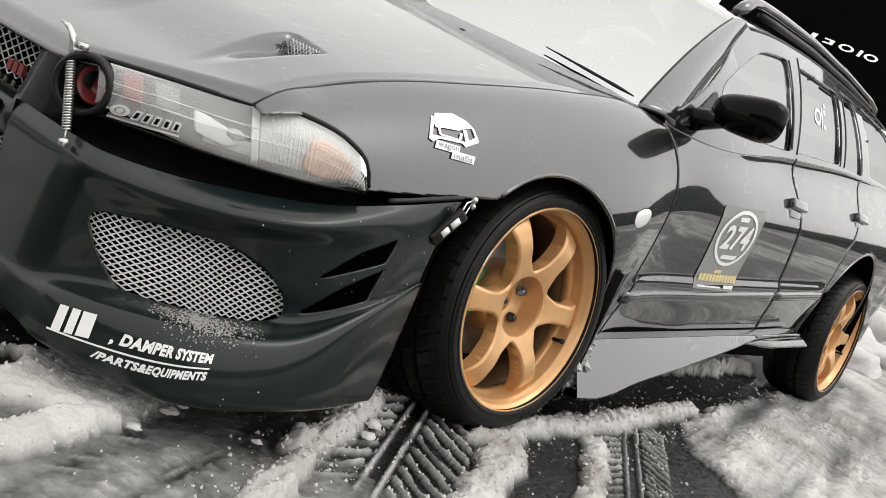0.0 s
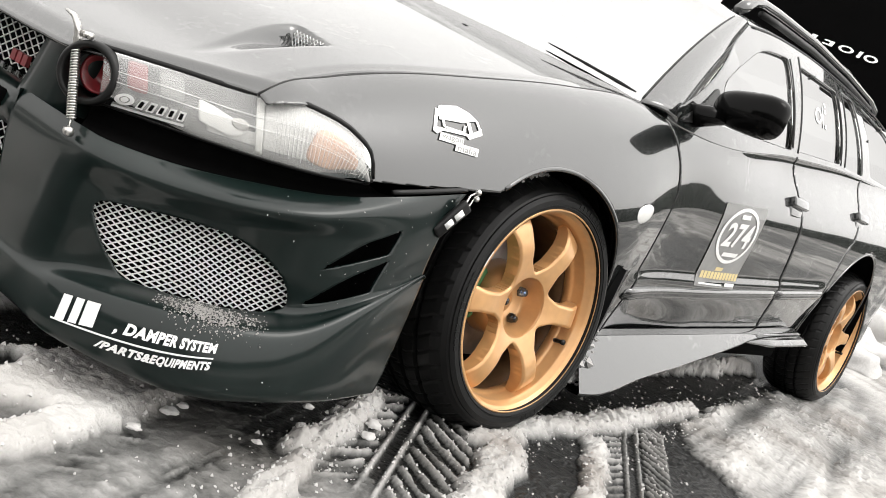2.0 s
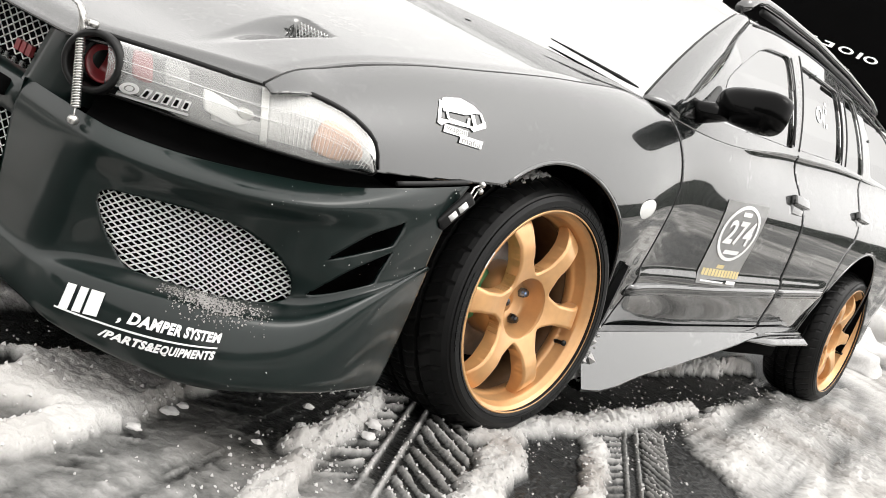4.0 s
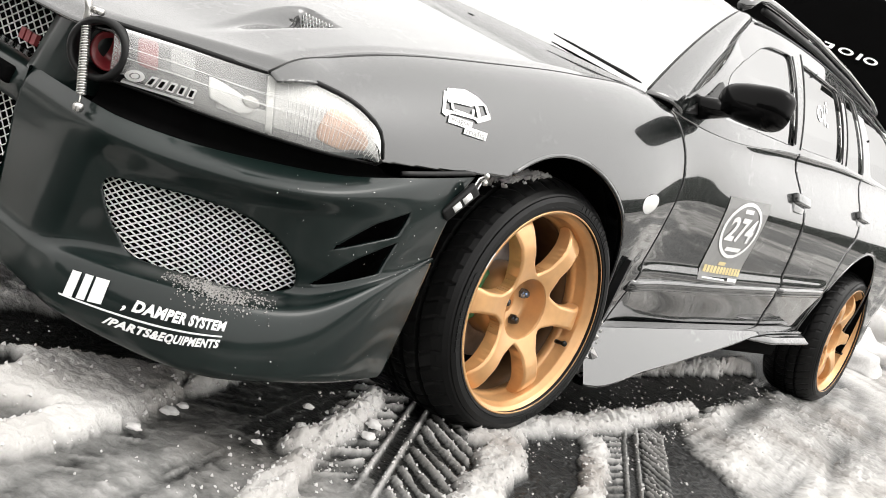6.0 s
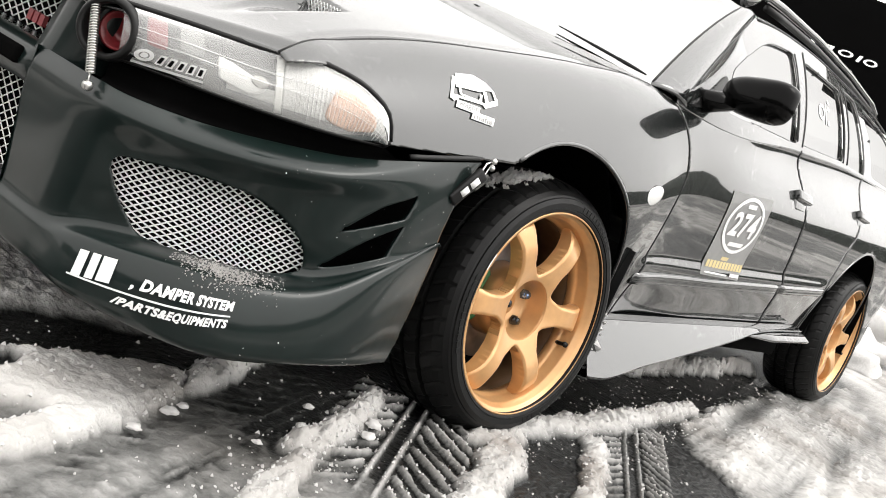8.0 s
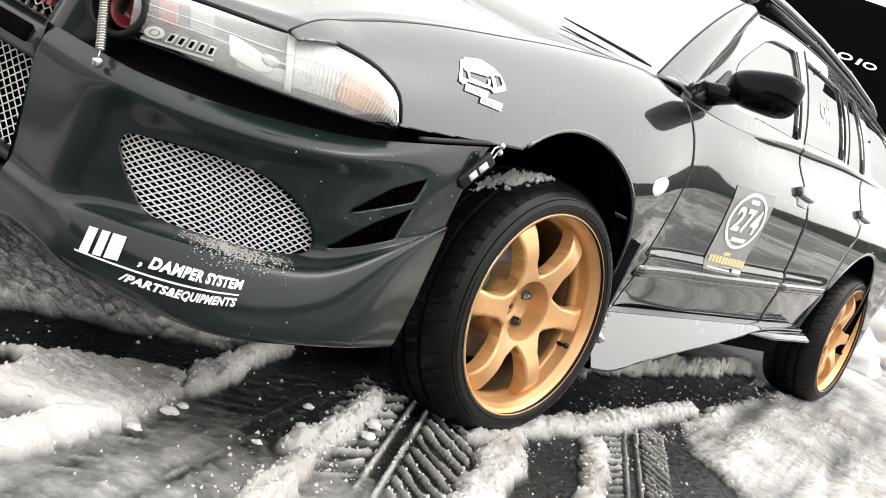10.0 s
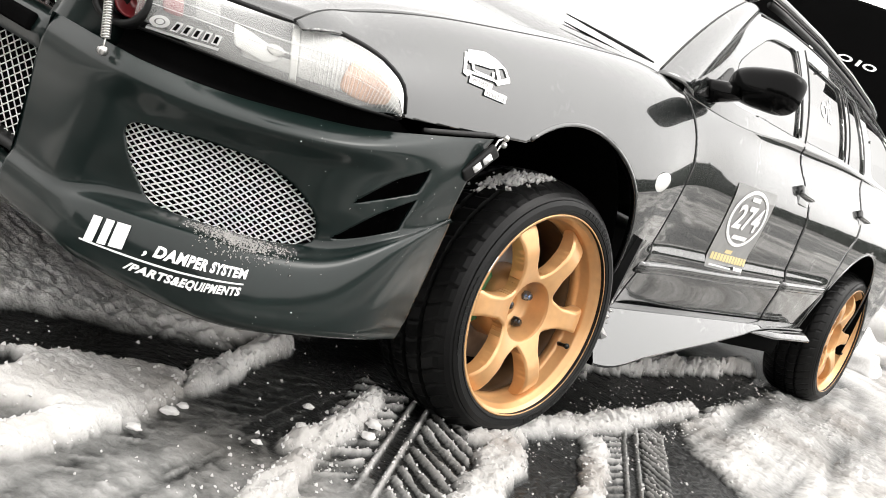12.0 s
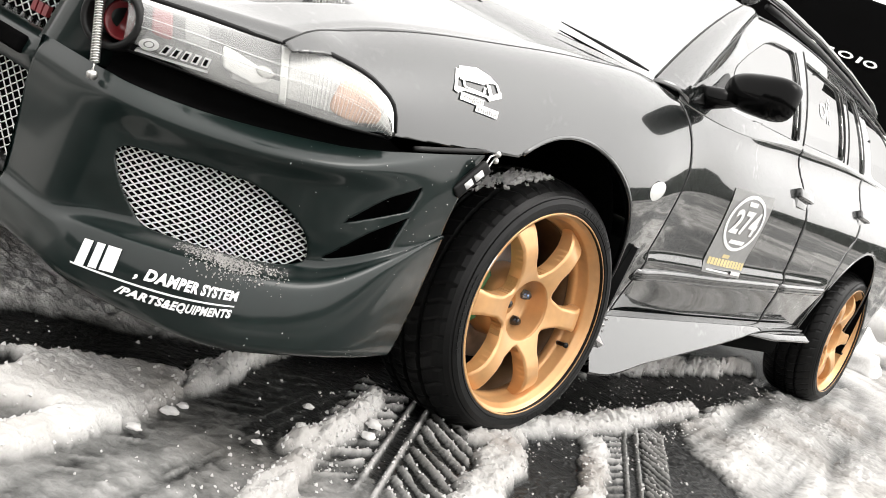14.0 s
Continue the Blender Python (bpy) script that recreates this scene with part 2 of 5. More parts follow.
def tread(x, y, a, b, wide, high, seed, pitch=0.030):
    """A herringbone tyre print: curved ribs of slush either side of a clear middle groove."""
    d, t, s, L = seg(x, y, a, b)
    inside = np.clip((wide / 2 - np.abs(s)) / 0.008, 0, 1) * np.clip((t + 0.1) / 0.05, 0, 1) * np.clip((L + 0.1 - t) / 0.05, 0, 1)
    k = np.abs(s)
    phase = (t + 1.75 * k - 3.2 * k * k + 0.004 * vnoise(x * 9, y * 9, seed + 5, 2)) / pitch * 2 * np.pi
    ribs = np.clip(np.sin(phase) * 2.6 - 0.9, 0, 1) * np.clip((k - 0.024) / 0.006, 0, 1)
    mid = np.clip(1.6 - np.abs(k - 0.016) / 0.0045, 0, 1)
    return high * inside * np.maximum(ribs, mid) * np.clip(0.9 + 0.6 * vnoise(x * 18, y * 18, seed, 3), 0, 1.1)


def area(x, y, outline):
    """Signed distance to an outline, positive inside."""
    d = np.full(np.shape(x), 1e9)
    inside = np.zeros(np.shape(x), bool)
    for (ax, ay), (bx, by) in zip(outline, outline[1:] + outline[:1]):
        t = np.clip(((x - ax) * (bx - ax) + (y - ay) * (by - ay)) / ((bx - ax) ** 2 + (by - ay) ** 2), 0, 1)
        d = np.minimum(d, np.hypot(x - ax - t * (bx - ax), y - ay - t * (by - ay)))
        if ay != by:
            inside ^= ((ay > y) != (by > y)) & (x < (bx - ax) * (y - ay) / (by - ay) + ax)
    return np.where(inside, d, -d)


NEAR_FIELD = [(-1.139, -0.491), (-0.961, -0.577), (-0.811, -0.589), (-0.686, -0.661), (-0.584, -0.634), (-0.474, -0.592), (-0.367, -0.545), (-0.171, -0.479), (-0.289, -0.559), (-0.449, -0.630), (-0.568, -0.679), (-0.711, -0.737), (-0.851, -0.794), (-1.021, -0.861), (-1.151, -0.889), (-1.357, -0.950)]
BARE_PATCH = [(-1.107, -0.709), (-0.999, -0.737), (-0.979, -0.794), (-1.053, -0.820), (-1.192, -0.860)]
BARE_SPOT = [(-1.016, -0.580), (-0.943, -0.594), (-0.943, -0.626), (-0.992, -0.665), (-1.074, -0.681)]
NOSE_FIELD = [(-1.124, -0.370), (-0.874, -0.434), (-0.685, -0.497), (-0.449, -0.547), (-0.312, -0.522)] + [(1.2, -0.30), (1.2, 0.30), (-2.4, 0.60)]
FLANK_FIELD = [(1.029, -0.915), (0.793, -1.052), (0.770, -1.146), (0.691, -1.233), (0.614, -1.315), (0.626, -1.547)] + [(1.6, -1.75), (6.0, -1.75), (6.0, -0.70), (3.2, -0.755), (2.0, -0.795)]


def ground_height(x, y):
    """Height of the snow over the asphalt; near zero where the road shows."""
    coarse, mid, fine = vnoise(x * 5, y * 5, 11, 4), vnoise(x * 22, y * 22, 12, 3), vnoise(x * 70, y * 70, 13, 3)
    edge = coarse * 0.020 + mid * 0.016 + fine * 0.007
    lumpy = 1 + 0.22 * mid + 0.30 * fine + 0.18 * coarse
    h = 0.0034 * vnoise(x * 30, y * 30, 3, 4) + 0.0022 * np.clip(vnoise(x * 90, y * 90, 4, 2), 0, 1) * ramp(-y, 0.84, 0.96)
    # a film of slush on the open road, driven into streaks
    # its fade towards the car is partly the car's shade put into the colour
    film = ramp(-(x + 0.55 * (y + 0.85)), 0.40, 0.84) * ramp(-y, 0.60, 0.74) * ramp(x, -2.4, -1.8)
    d, t, s, L = seg(x, y, (-1.25, -1.02), (-0.40, -0.72))
    streak = vnoise(t * 2.2, s * 42, 5, 4)
    h = h + film * (0.0072 + 0.0042 * streak + 0.0022 * coarse)
    h = np.maximum(h, tread(x, y, (-1.25, -1.04), (-0.36, -0.74), 0.30, 0.0080, 53, 0.060) * (0.35 + 0.65 * film))
    # thick snow with bare patches beside the nose
    near = np.clip((area(x, y, NEAR_FIELD) + edge) / 0.028, 0, 1)
    near *= 1 - np.clip((area(x, y, BARE_PATCH) + 0.8 * edge - 0.014) / 0.016, 0, 1)
    near *= 1 - np.clip((area(x, y, BARE_SPOT) + edge + 0.002) / 0.014, 0, 1)
    h = np.maximum(h, 0.032 * near**0.6 * (0.45 + 0.55 * lumpy))
    # loose snow under and beyond the nose of the car
    nose = np.clip((area(x, y, NOSE_FIELD) + edge) / 0.05, 0, 1)
    h = np.maximum(h, 0.030 * nose * np.clip(0.85 + 0.15 * coarse + 0.4 * fine, 0.3, 1.4))
    # the field along the flank, combed by tyres
    flank_snow = np.clip((area(x, y, FLANK_FIELD) + 1.6 * edge) / 0.04, 0, 1)
    d, t, s, L = seg(x, y, (0.9, -1.30), (3.6, -0.80))
    combed = vnoise(t * 1.1, s * 13, 21, 4)
    worn = 1 - 0.48 * ramp(x, 1.0, 2.2) * ramp(-y, 0.70, 0.85)
    h = np.maximum(h, 0.030 * worn * flank_snow * np.clip(0.72 + 0.75 * combed, 0.30, 1.25) * (1 + 0.25 * mid + 0.25 * fine))
    under = np.clip((0.05 + edge * 1.6 - np.abs(y + 0.60)) / 0.03, 0, 1) * ramp(x, 0.80, 1.0) * ramp(-x, -2.62, -2.45)
    h = np.maximum(h, 0.060 * under * np.clip(0.85 + 0.5 * vnoise(x * 9, y * 9, 23, 3) + 0.3 * fine, 0.2, 1.4))
    out = np.clip((np.abs(x - 0.3) - 2.2) / 1.5, 0, 1)
    out = np.maximum(out, np.clip((-y - 1.75) / 0.6, 0, 1))
    out = np.maximum(out, np.clip((y - 0.6) / 0.5, 0, 1))
    out = np.maximum(out, ramp(x, 2.9, 3.3))
    wide = np.clip(0.5 + 1.3 * vnoise(x * 0.9, y * 1.7, 31, 4), 0, 1)
    h = np.maximum(h, out * 0.021 * wide * (1 + 0.2 * fine))
    # tyre prints
    h = np.maximum(h, tread(x, y, (-0.78, -1.145), (-0.14, -0.815), 0.28, 0.0145, 51, 0.062))
    h = np.maximum(h, tread(x, y, (0.10, -1.238), (0.70, -0.925), 0.20, 0.0135, 52, 0.046))
    # ridges squeezed up by tyres
    h = np.maximum(h, ridge(x, y, (-0.95, -1.115), (-0.60, -0.925), 0.034, 0.036, 41))
    h = np.maximum(h, ridge(x, y, (-0.60, -0.925), (-0.19, -0.755), 0.027, 0.034, 42))
    h = np.maximum(h, ridge(x, y, (-0.64, -0.910), (-0.40, -0.855), 0.030, 0.034, 47))
    h = np.maximum(h, ridge(x, y, (-0.50, -1.19), (0.02, -0.955), 0.052, 0.030, 43))
    h = np.maximum(h, ridge(x, y, (-0.10, -0.925), (0.12, -0.92), 0.040, 0.028, 50))
    h = np.maximum(h, ridge(x, y, (0.05, -0.90), (0.72, -0.90), 0.046, 0.026, 44))
    h = np.maximum(h, ridge(x, y, (-0.06, -1.21), (0.42, -0.965), 0.038, 0.027, 45))
    h = np.maximum(h, ridge(x, y, (0.62, -0.90), (1.30, -0.865), 0.040, 0.030, 46))
    h = np.maximum(h, ridge(x, y, (-0.46, -0.615), (-0.70, -0.725), 0.030, 0.040, 48))
    h = np.maximum(h, ridge(x, y, (-0.24, -0.535), (-0.50, -0.625), 0.024, 0.034, 49))
    # lumps along the edges
    lum = np.clip(vnoise(x * 60, y * 60, 61, 2) - 0.2, 0, 1) * np.clip(vnoise(x * 4, y * 4, 62, 3) + 0.45, 0, 1)
    return h + lum * (0.003 + 0.65 * np.clip(h, 0, 0.03))


def ground_material():
    m = bpy.data.materials.new("wet_asphalt_and_snow")
    m.use_nodes = True
    n, l = m.node_tree.nodes, m.node_tree.links
    b = n["Principled BSDF"]
    b.inputs["IOR"].default_value = 1.28
    geo = n.new("ShaderNodeNewGeometry")
    sep = n.new("ShaderNodeSeparateXYZ")
    l.new(geo.outputs["Position"], sep.inputs[0])
    fine = n.new("ShaderNodeTexNoise")
    fine.inputs["Scale"].default_value, fine.inputs["Detail"].default_value = 70, 6
    l.new(geo.outputs["Position"], fine.inputs["Vector"])
    big = n.new("ShaderNodeTexNoise")
    big.inputs["Scale"].default_value, big.inputs["Detail"].default_value = 3.5, 5
    l.new(geo.outputs["Position"], big.inputs["Vector"])
    off = n.new("ShaderNodeMath")
    off.operation = "MULTIPLY_ADD"
    off.inputs[1].default_value, off.inputs[2].default_value = 0.006, -0.003
    l.new(fine.outputs[0], off.inputs[0])
    hh = n.new("ShaderNodeMath")
    hh.operation = "ADD"
    l.new(sep.outputs[2], hh.inputs[0])
    l.new(off.outputs[0], hh.inputs[1])
    cr = n.new("ShaderNodeValToRGB")
    e = cr.color_ramp.elements
    e[0].position, e[0].color = 0.0, (0.007, 0.0072, 0.007, 1)
    e[1].position, e[1].color = 1.0, (0.53, 0.52, 0.505, 1)
    for p, c in ((0.24, (0.015, 0.0155, 0.015, 1)), (0.42, (0.155, 0.155, 0.15, 1)), (0.66, (0.35, 0.345, 0.335, 1))):
        k = e.new(p)
        k.color = c
    mr = n.new("ShaderNodeMapRange")
    mr.inputs[1].default_value, mr.inputs[2].default_value = -0.004, 0.024
    l.new(hh.outputs[0], mr.inputs[0])
    l.new(mr.outputs[0], cr.inputs[0])
    dirt = n.new("ShaderNodeMix")
    dirt.data_type, dirt.blend_type = "RGBA", "MULTIPLY"
    dm = n.new("ShaderNodeMapRange")
    dm.inputs[1].default_value, dm.inputs[2].default_value = 0.42, 0.7
    dm.inputs[3].default_value, dm.inputs[4].default_value = 0.0, 0.95
    l.new(big.outputs[0], dm.inputs[0])
    l.new(dm.outputs[0], dirt.inputs[0])
    l.new(cr.outputs[0], dirt.inputs[6])
    dirt.inputs[7].default_value = (0.56, 0.54, 0.52, 1)
    l.new(dirt.outputs[2], b.inputs["Base Color"])
    ro = n.new("ShaderNodeMapRange")
    ro.inputs[1].default_value, ro.inputs[2].default_value = 0.0, 0.014
    ro.inputs[3].default_value, ro.inputs[4].default_value = 0.30, 0.75
    l.new(hh.outputs[0], ro.inputs[0])
    l.new(ro.outputs[0], b.inputs["Roughness"])
    bu = n.new("ShaderNodeBump")
    bu.inputs["Strength"].default_value, bu.inputs["Distance"].default_value = 0.9, 0.008
    l.new(fine.outputs[0], bu.inputs["Height"])
    l.new(bu.outputs[0], b.inputs["Normal"])
    return m


def graded(lo, hi, a, b, step, grow):
    """Coordinates with an even fine stretch a..b and widening steps outside it."""
    mid = list(np.arange(a, b, step))
    s, up, p = step, [], b
    while p < hi:
        up.append(p)
        s *= grow
        p += s
    s, down, p = step, [], a
    while p > lo:
        s *= grow
        p -= s
        down.append(p)
    return np.array([lo] + down[::-1][1:] + mid + up + [hi])


GX, GY = graded(-900, 900, -1.25, 2.4, 0.0055, 1.05), graded(-900, 900, -1.30, -0.45, 0.0042, 1.05)
gu, gv = np.meshgrid(GX, GY, indexing="ij")
gh = ground_height(gu, gv)
gi = np.arange(gu.size).reshape(gu.shape)
gf = np.stack([gi[:-1, :-1], gi[1:, :-1], gi[1:, 1:], gi[:-1, 1:]], -1).reshape(-1, 4)
ground = part("ground", (np.stack([gu, gv, gh], -1).reshape(-1, 3), [tuple(int(i) for i in q) for q in gf]), ground_material())
tagged(ground, "wet grey asphalt covered with dirty driven-over snow", "ground", kind="structure")
# ---------------- the station wagon ----------------
WB = 2.635
car = new("station_wagon")
tagged(car, "dark lowered station wagon with gold wheels parked on snow", "car")

z_top = curve([-.86, -.80, -.70, -.52, -.30, -.02, .28, .40, 1.34, 1.93, 2.3, 3.0, 3.6],
              [.492, .528, .557, .607, .656, .711, .748, .740, .817, .866, .885, .91, .91])
w_top = curve([-.86, -.70, -.3, 0, .28, .40, 1.34, 1.93, 2.5, 3.0, 3.6], [.76, .735, .74, .75, .768, .80, .785, .76, .745, .72, .62])
w_max = curve([-.86, -.65, -.42, -.1, .28, .45, 1.0, 1.7, 2.0, 2.5, 3.0, 3.35, 3.6], [.80, .858, .888, .900, .898, .872, .868, .866, .862, .858, .845, .80, .68])
z_mid = curve([-.86, 0, .3, .5, 1, 2, 3, 3.6], [.40, .46, .52, .565, .60, .65, .68, .68])
soft_shoulder = curve([-.86, .25, .5, 3.6], [.075, .07, .035, .03])


def side(x, v):
    """The car's flank: v runs from the sill (0) over the widest line (0.45) to the belt or bonnet seam (1)."""
    zb, zm, zt = 0.19 + 0.052 * x, z_mid(x), z_top(x)
    wm, wt, k = w_max(x), w_top(x), soft_shoulder(x)
    s = np.clip(v / 0.45, 0, 1)
    wl = wm - 0.03 * (1 - np.sin(np.pi / 2 * s))
    zl = zb + (zm - zb) * s
    t = np.clip((v - 0.45) / 0.55, 0, 1)
    b0, b1, b2, b3 = (1 - t) ** 3, 3 * t * (1 - t) ** 2, 3 * t * t * (1 - t), t**3
    wu = b0 * wm + b1 * (wm - .004) + b2 * (wt + k) + b3 * wt
    zu = b0 * zm + b1 * (zm + .45 * (zt - zm)) + b2 * (zt - .02 - .3 * (.075 - k)) + b3 * zt
    up = v > 0.45
    w, z = np.where(up, wu, wl), np.where(up, zu, zl)
    # the shelf above the side moulding
    w = w + .011 * ramp(z, .435 + .062 * (x - 1.0), .40 + .062 * (x - 1.0)) * ramp(x, .38, .46) * ramp(-x, -2.15, -1.95) * ramp(z, .22 + .05 * x, .36 + .055 * x)
    return x, -w, z


def side_z(x, v):
    return side(x, v)[2]


def half(ax, az, bx, bz):
    """Signed distance to the line a-b; positive on its left."""
    L = math.hypot(bx - ax, bz - az)
    return lambda x, z: ((bx - ax) * (z - az) - (bz - az) * (x - ax)) / L


def poly(points, r=0.0):
    """Signed distance inside a convex outline given counter-clockwise, with soft corners."""
    hs = [half(*points[i], *points[(i + 1) % len(points)]) for i in range(len(points))]

    def f(x, z):
        d = np.stack([h(x, z) for h in hs])
        if r:
            return -r * np.log(np.exp(-np.clip(d, -60 * r, 60 * r) / r).sum(0)) + 0.0
        return d.min(0)
    return f


FA, FAZ, FAR = -0.085, 0.17, 0.392
RA, RAZ, RAR = 2.43, 0.30, 0.345
front_arch = lambda x, z: np.hypot(x - FA, z - FAZ) - FAR
rear_arch = lambda x, z: np.hypot((x - RA), z - RAZ) - RAR
fender_low = half(-.70, .432, -.40, .474)
door_front = lambda z: np.where(z > .60, .445 - (z - .60) * .55, .445)
door_mid = lambda z: 1.50 - (z - .50) * .42
door_rear = lambda z: np.where(z > .62, 2.08 + (z - .62) * .55, 2.08)


lamp_rim = curve([-.87, -.838, -.768, -.706, -.668, -.650, -.636], [.486, .499, .516, .506, .479, .450, .40])


def fender_cut(x, v):
    z = side_z(x, v)
    ok = np.minimum(front_arch(x, z), door_front(z) - .003 - x)
    ok = np.minimum(ok, np.where(x < FA, fender_low(x, z), 1.0))
    lampedge = np.where(x < -.636, z - lamp_rim(x) + .001, 1.0)
    return np.minimum(ok, lampedge)


def door_cut(x, v):
    z = side_z(x, v)
    return np.minimum(x - door_front(z) - .003, door_mid(z) - .003 - x)


def rear_door_cut(x, v):
    z = side_z(x, v)
    return np.minimum(np.minimum(x - door_mid(z) - .003, door_rear(z) - .003 - x), rear_arch(x, z) - .03)


def quarter_cut(x, v):
    z = side_z(x, v)
    return np.minimum(rear_arch(x, z), np.maximum(x - door_rear(z) - .003, .03 - rear_arch(x, z) + 0 * x))


panel("front_fender", side, (-.84, .50, 260, 0.0, 1.0, 150), PAINT, car, fender_cut)
front_door = panel("front_door", side, (.25, 1.70, 200, 0.0, 1.0, 110), PAINT, car, door_cut)
rear_door = panel("rear_door", side, (1.25, 2.35, 100, 0.0, 1.0, 70), PAINT, car, rear_door_cut)
panel("rear_quarter", side, (1.9, 3.60, 140, 0.0, 1.0, 80), PAINT, car, quarter_cut)
# black inner sheet that puts the shade into the panel gaps
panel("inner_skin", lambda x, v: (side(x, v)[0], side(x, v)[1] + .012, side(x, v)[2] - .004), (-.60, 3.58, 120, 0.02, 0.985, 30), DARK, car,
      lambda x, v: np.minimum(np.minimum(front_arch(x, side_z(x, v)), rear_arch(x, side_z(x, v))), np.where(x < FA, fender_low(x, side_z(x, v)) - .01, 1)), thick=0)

# bonnet
hood_z = curve([-1.03, -.99, -.94, -.82, -.72, -.60, -.52, -.30, 0, .30], [.452, .470, .488, .520, .553, .588, .608, .657, .714, .755])
hood_front = curve([0, .36, .45, .54, .62, .68, .74], [-1.012, -1.006, -1.003, -.992, -.938, -.885, -.826])
hood_back = curve([0, .4, .76], [.19, .235, .285])


def hood_xy(s, v):
    """s: 0 on the centre line to 1 at the seam; v: 0 front to 1 back."""
    y = s * 0.742
    x0, x1 = hood_front(y), hood_back(y)
    x = x0 + (x1 - x0) * v
    w = np.where(s > .9, y + (w_top(x) - .003 - .742) * ramp(s, .9, 1.0), y)
    return x, w


def hood(s, v):
    x, w = hood_xy(s, v)
    z = hood_z(x) + 0.034 * (1 - np.clip(w / .75, 0, 1) ** 2) * ramp(x, -1.0, -.6)
    z = z + 0.012 * ramp(.52 - .30 * v - s, -.05, .05) * ramp(x, -.95, -.6) - 0.0025 * ramp(s, .955, 1.0)
    z = z - 0.012 * ramp(v, .03, 0.0)
    duct = ramp(x, -.88, -.60) * (x < -.594) * ramp(w, .536 + .06 * ramp(-x, .6, .88), .556 + .06 * ramp(-x, .6, .88)) * ramp(-w, -.640, -.610)
    return x, -w, z - 0.036 * duct * np.clip(1.05 - (w - .548) / .080, 0, 1)


bonnet = panel("bonnet", hood, (0, 1, 150, 0, 1, 170), PAINT, car, thick=0.006, both="whole")

# cabin: windscreen, pillars, roof
roof_w = curve([.9, 1.2, 1.6, 2.3, 3.0, 3.4], [.575, .555, .548, .55, .54, .52])
roof_z = curve([.9, 1.1, 1.3, 1.62, 2.24, 3.0, 3.4], [1.07, 1.104, 1.133, 1.158, 1.168, 1.15, 1.12])


def screen(u, v):
    """Windscreen: u across the left half, v from the cowl up."""
    bx, bw, bz = .16 + .135 * u**2, .752 * u, .770 - .018 * u**2
    tx, tw, tz = .88 + .085 * u**2, .572 * u, 1.152 - .057 * u**2
    bow = .028 * 4 * v * (1 - v)
    return bx + (tx - bx) * v - bow * .5, -(bw + (tw - bw) * v), bz + (tz - bz) * v + bow * .6


def pillar(u, v):
    """A-pillar: u across from screen to door frame, v up."""
    a = screen(np.ones_like(u), v)
    bx = .40 + (1.12 - .40) * v
    bw = .803 + (.560 - .803) * v
    bz = .748 + (1.100 - .748) * v + .018 * 4 * v * (1 - v)
    k = .018 * 4 * u * (1 - u)
    return a[0] + (bx - a[0]) * u - .4 * k, a[1] + (-bw - a[1]) * u - k * .7, a[2] + (bz - a[2]) * u + k * .5


def roof(u, v):
    x = .90 + .09 * u**2 * (1 - v) + (3.06 - .90) * v
    w = roof_w(x) * u
    return x, -w, roof_z(x) + .055 * (1 - u**2) * (1 - .25 * v) - .0


def cabin_side(x, s):
    """Glasshouse flank: s from the belt (0) to the roof edge (1)."""
    wt, zt = w_top(x), z_top(x)
    wr, zr = roof_w(x), roof_z(x)
    f = .018 * 4 * s * (1 - s)
    return x, -(wt + (wr - wt) * s + f), zt + (zr - zt) * s + f * .3


G1 = poly([(.63, .790), (1.315, .834), (1.422, 1.095), (1.17, 1.066), (.73, .900)], .010)
G2 = poly([(1.375, .842), (1.905, .884), (1.980, 1.112), (1.525, 1.098)], .010)
G3 = poly([(1.965, .880), (2.235, .893), (2.245, 1.132), (2.055, 1.130)], .008)
G4 = poly([(2.34, .905), (3.15, .925), (2.92, 1.12), (2.36, 1.135)], .014)
door_line = half(.40, .748, 1.12, 1.100)


def frame_cut(x, s):
    z = cabin_side(x, s)[2]
    out = -np.maximum(np.maximum(G1(x, z), G2(x, z)), np.maximum(G3(x, z), G4(x, z)))
    lean = np.where(z < 1.099, -door_line(x, z) + .018, 1.0)
    return np.minimum(np.minimum(out, lean), 3.42 - (z - .9) * 1.3 - x)


panel("window_surround", cabin_side, (.38, 3.42, 520, 0.0, 1.0, 110), PAINT, car, frame_cut, thick=0.006)
for g, nm in ((G1, "front_door_window"), (G2, "rear_door_window"), (G3, "rear_quarter_light"), (G4, "cargo_window")):
    panel(nm, lambda x, s: tuple(c + d for c, d in zip(cabin_side(x, s), (0, .010, -.002))), (.5, 3.2, 160, 0.0, 1.0, 40), WINDOW, car,
          (lambda gg: lambda x, s: gg(x, cabin_side(x, s)[2]) + .008)(g), thick=0, label="tinted side window reflecting the sky")
panel("windscreen", screen, (0, 1, 30, .0, 1, 30), SCREEN, car, thick=0, both="whole", label="windscreen washed out by the sky's reflection")
panel("a_pillar", pillar, (0, 1.30, 20, 0, 1, 40), PAINT, car, thick=0.01)
panel("roof", roof, (0, 1, 40, 0, 1, 60), PAINT, car, thick=0.01, both="whole")
# bumper: lofted between plan curves from the grille edge (a = 0) to the wheel arch (a = 1)
AK = [0, .14, .30, .46, .59, .72, .86, 1]


def row(xs, ws, zs):
    fx, fw, fz = curve(AK, xs), curve(AK, ws), curve(AK, zs)
    return lambda a: np.stack([fx(a), -fw(a), fz(a)], -1)


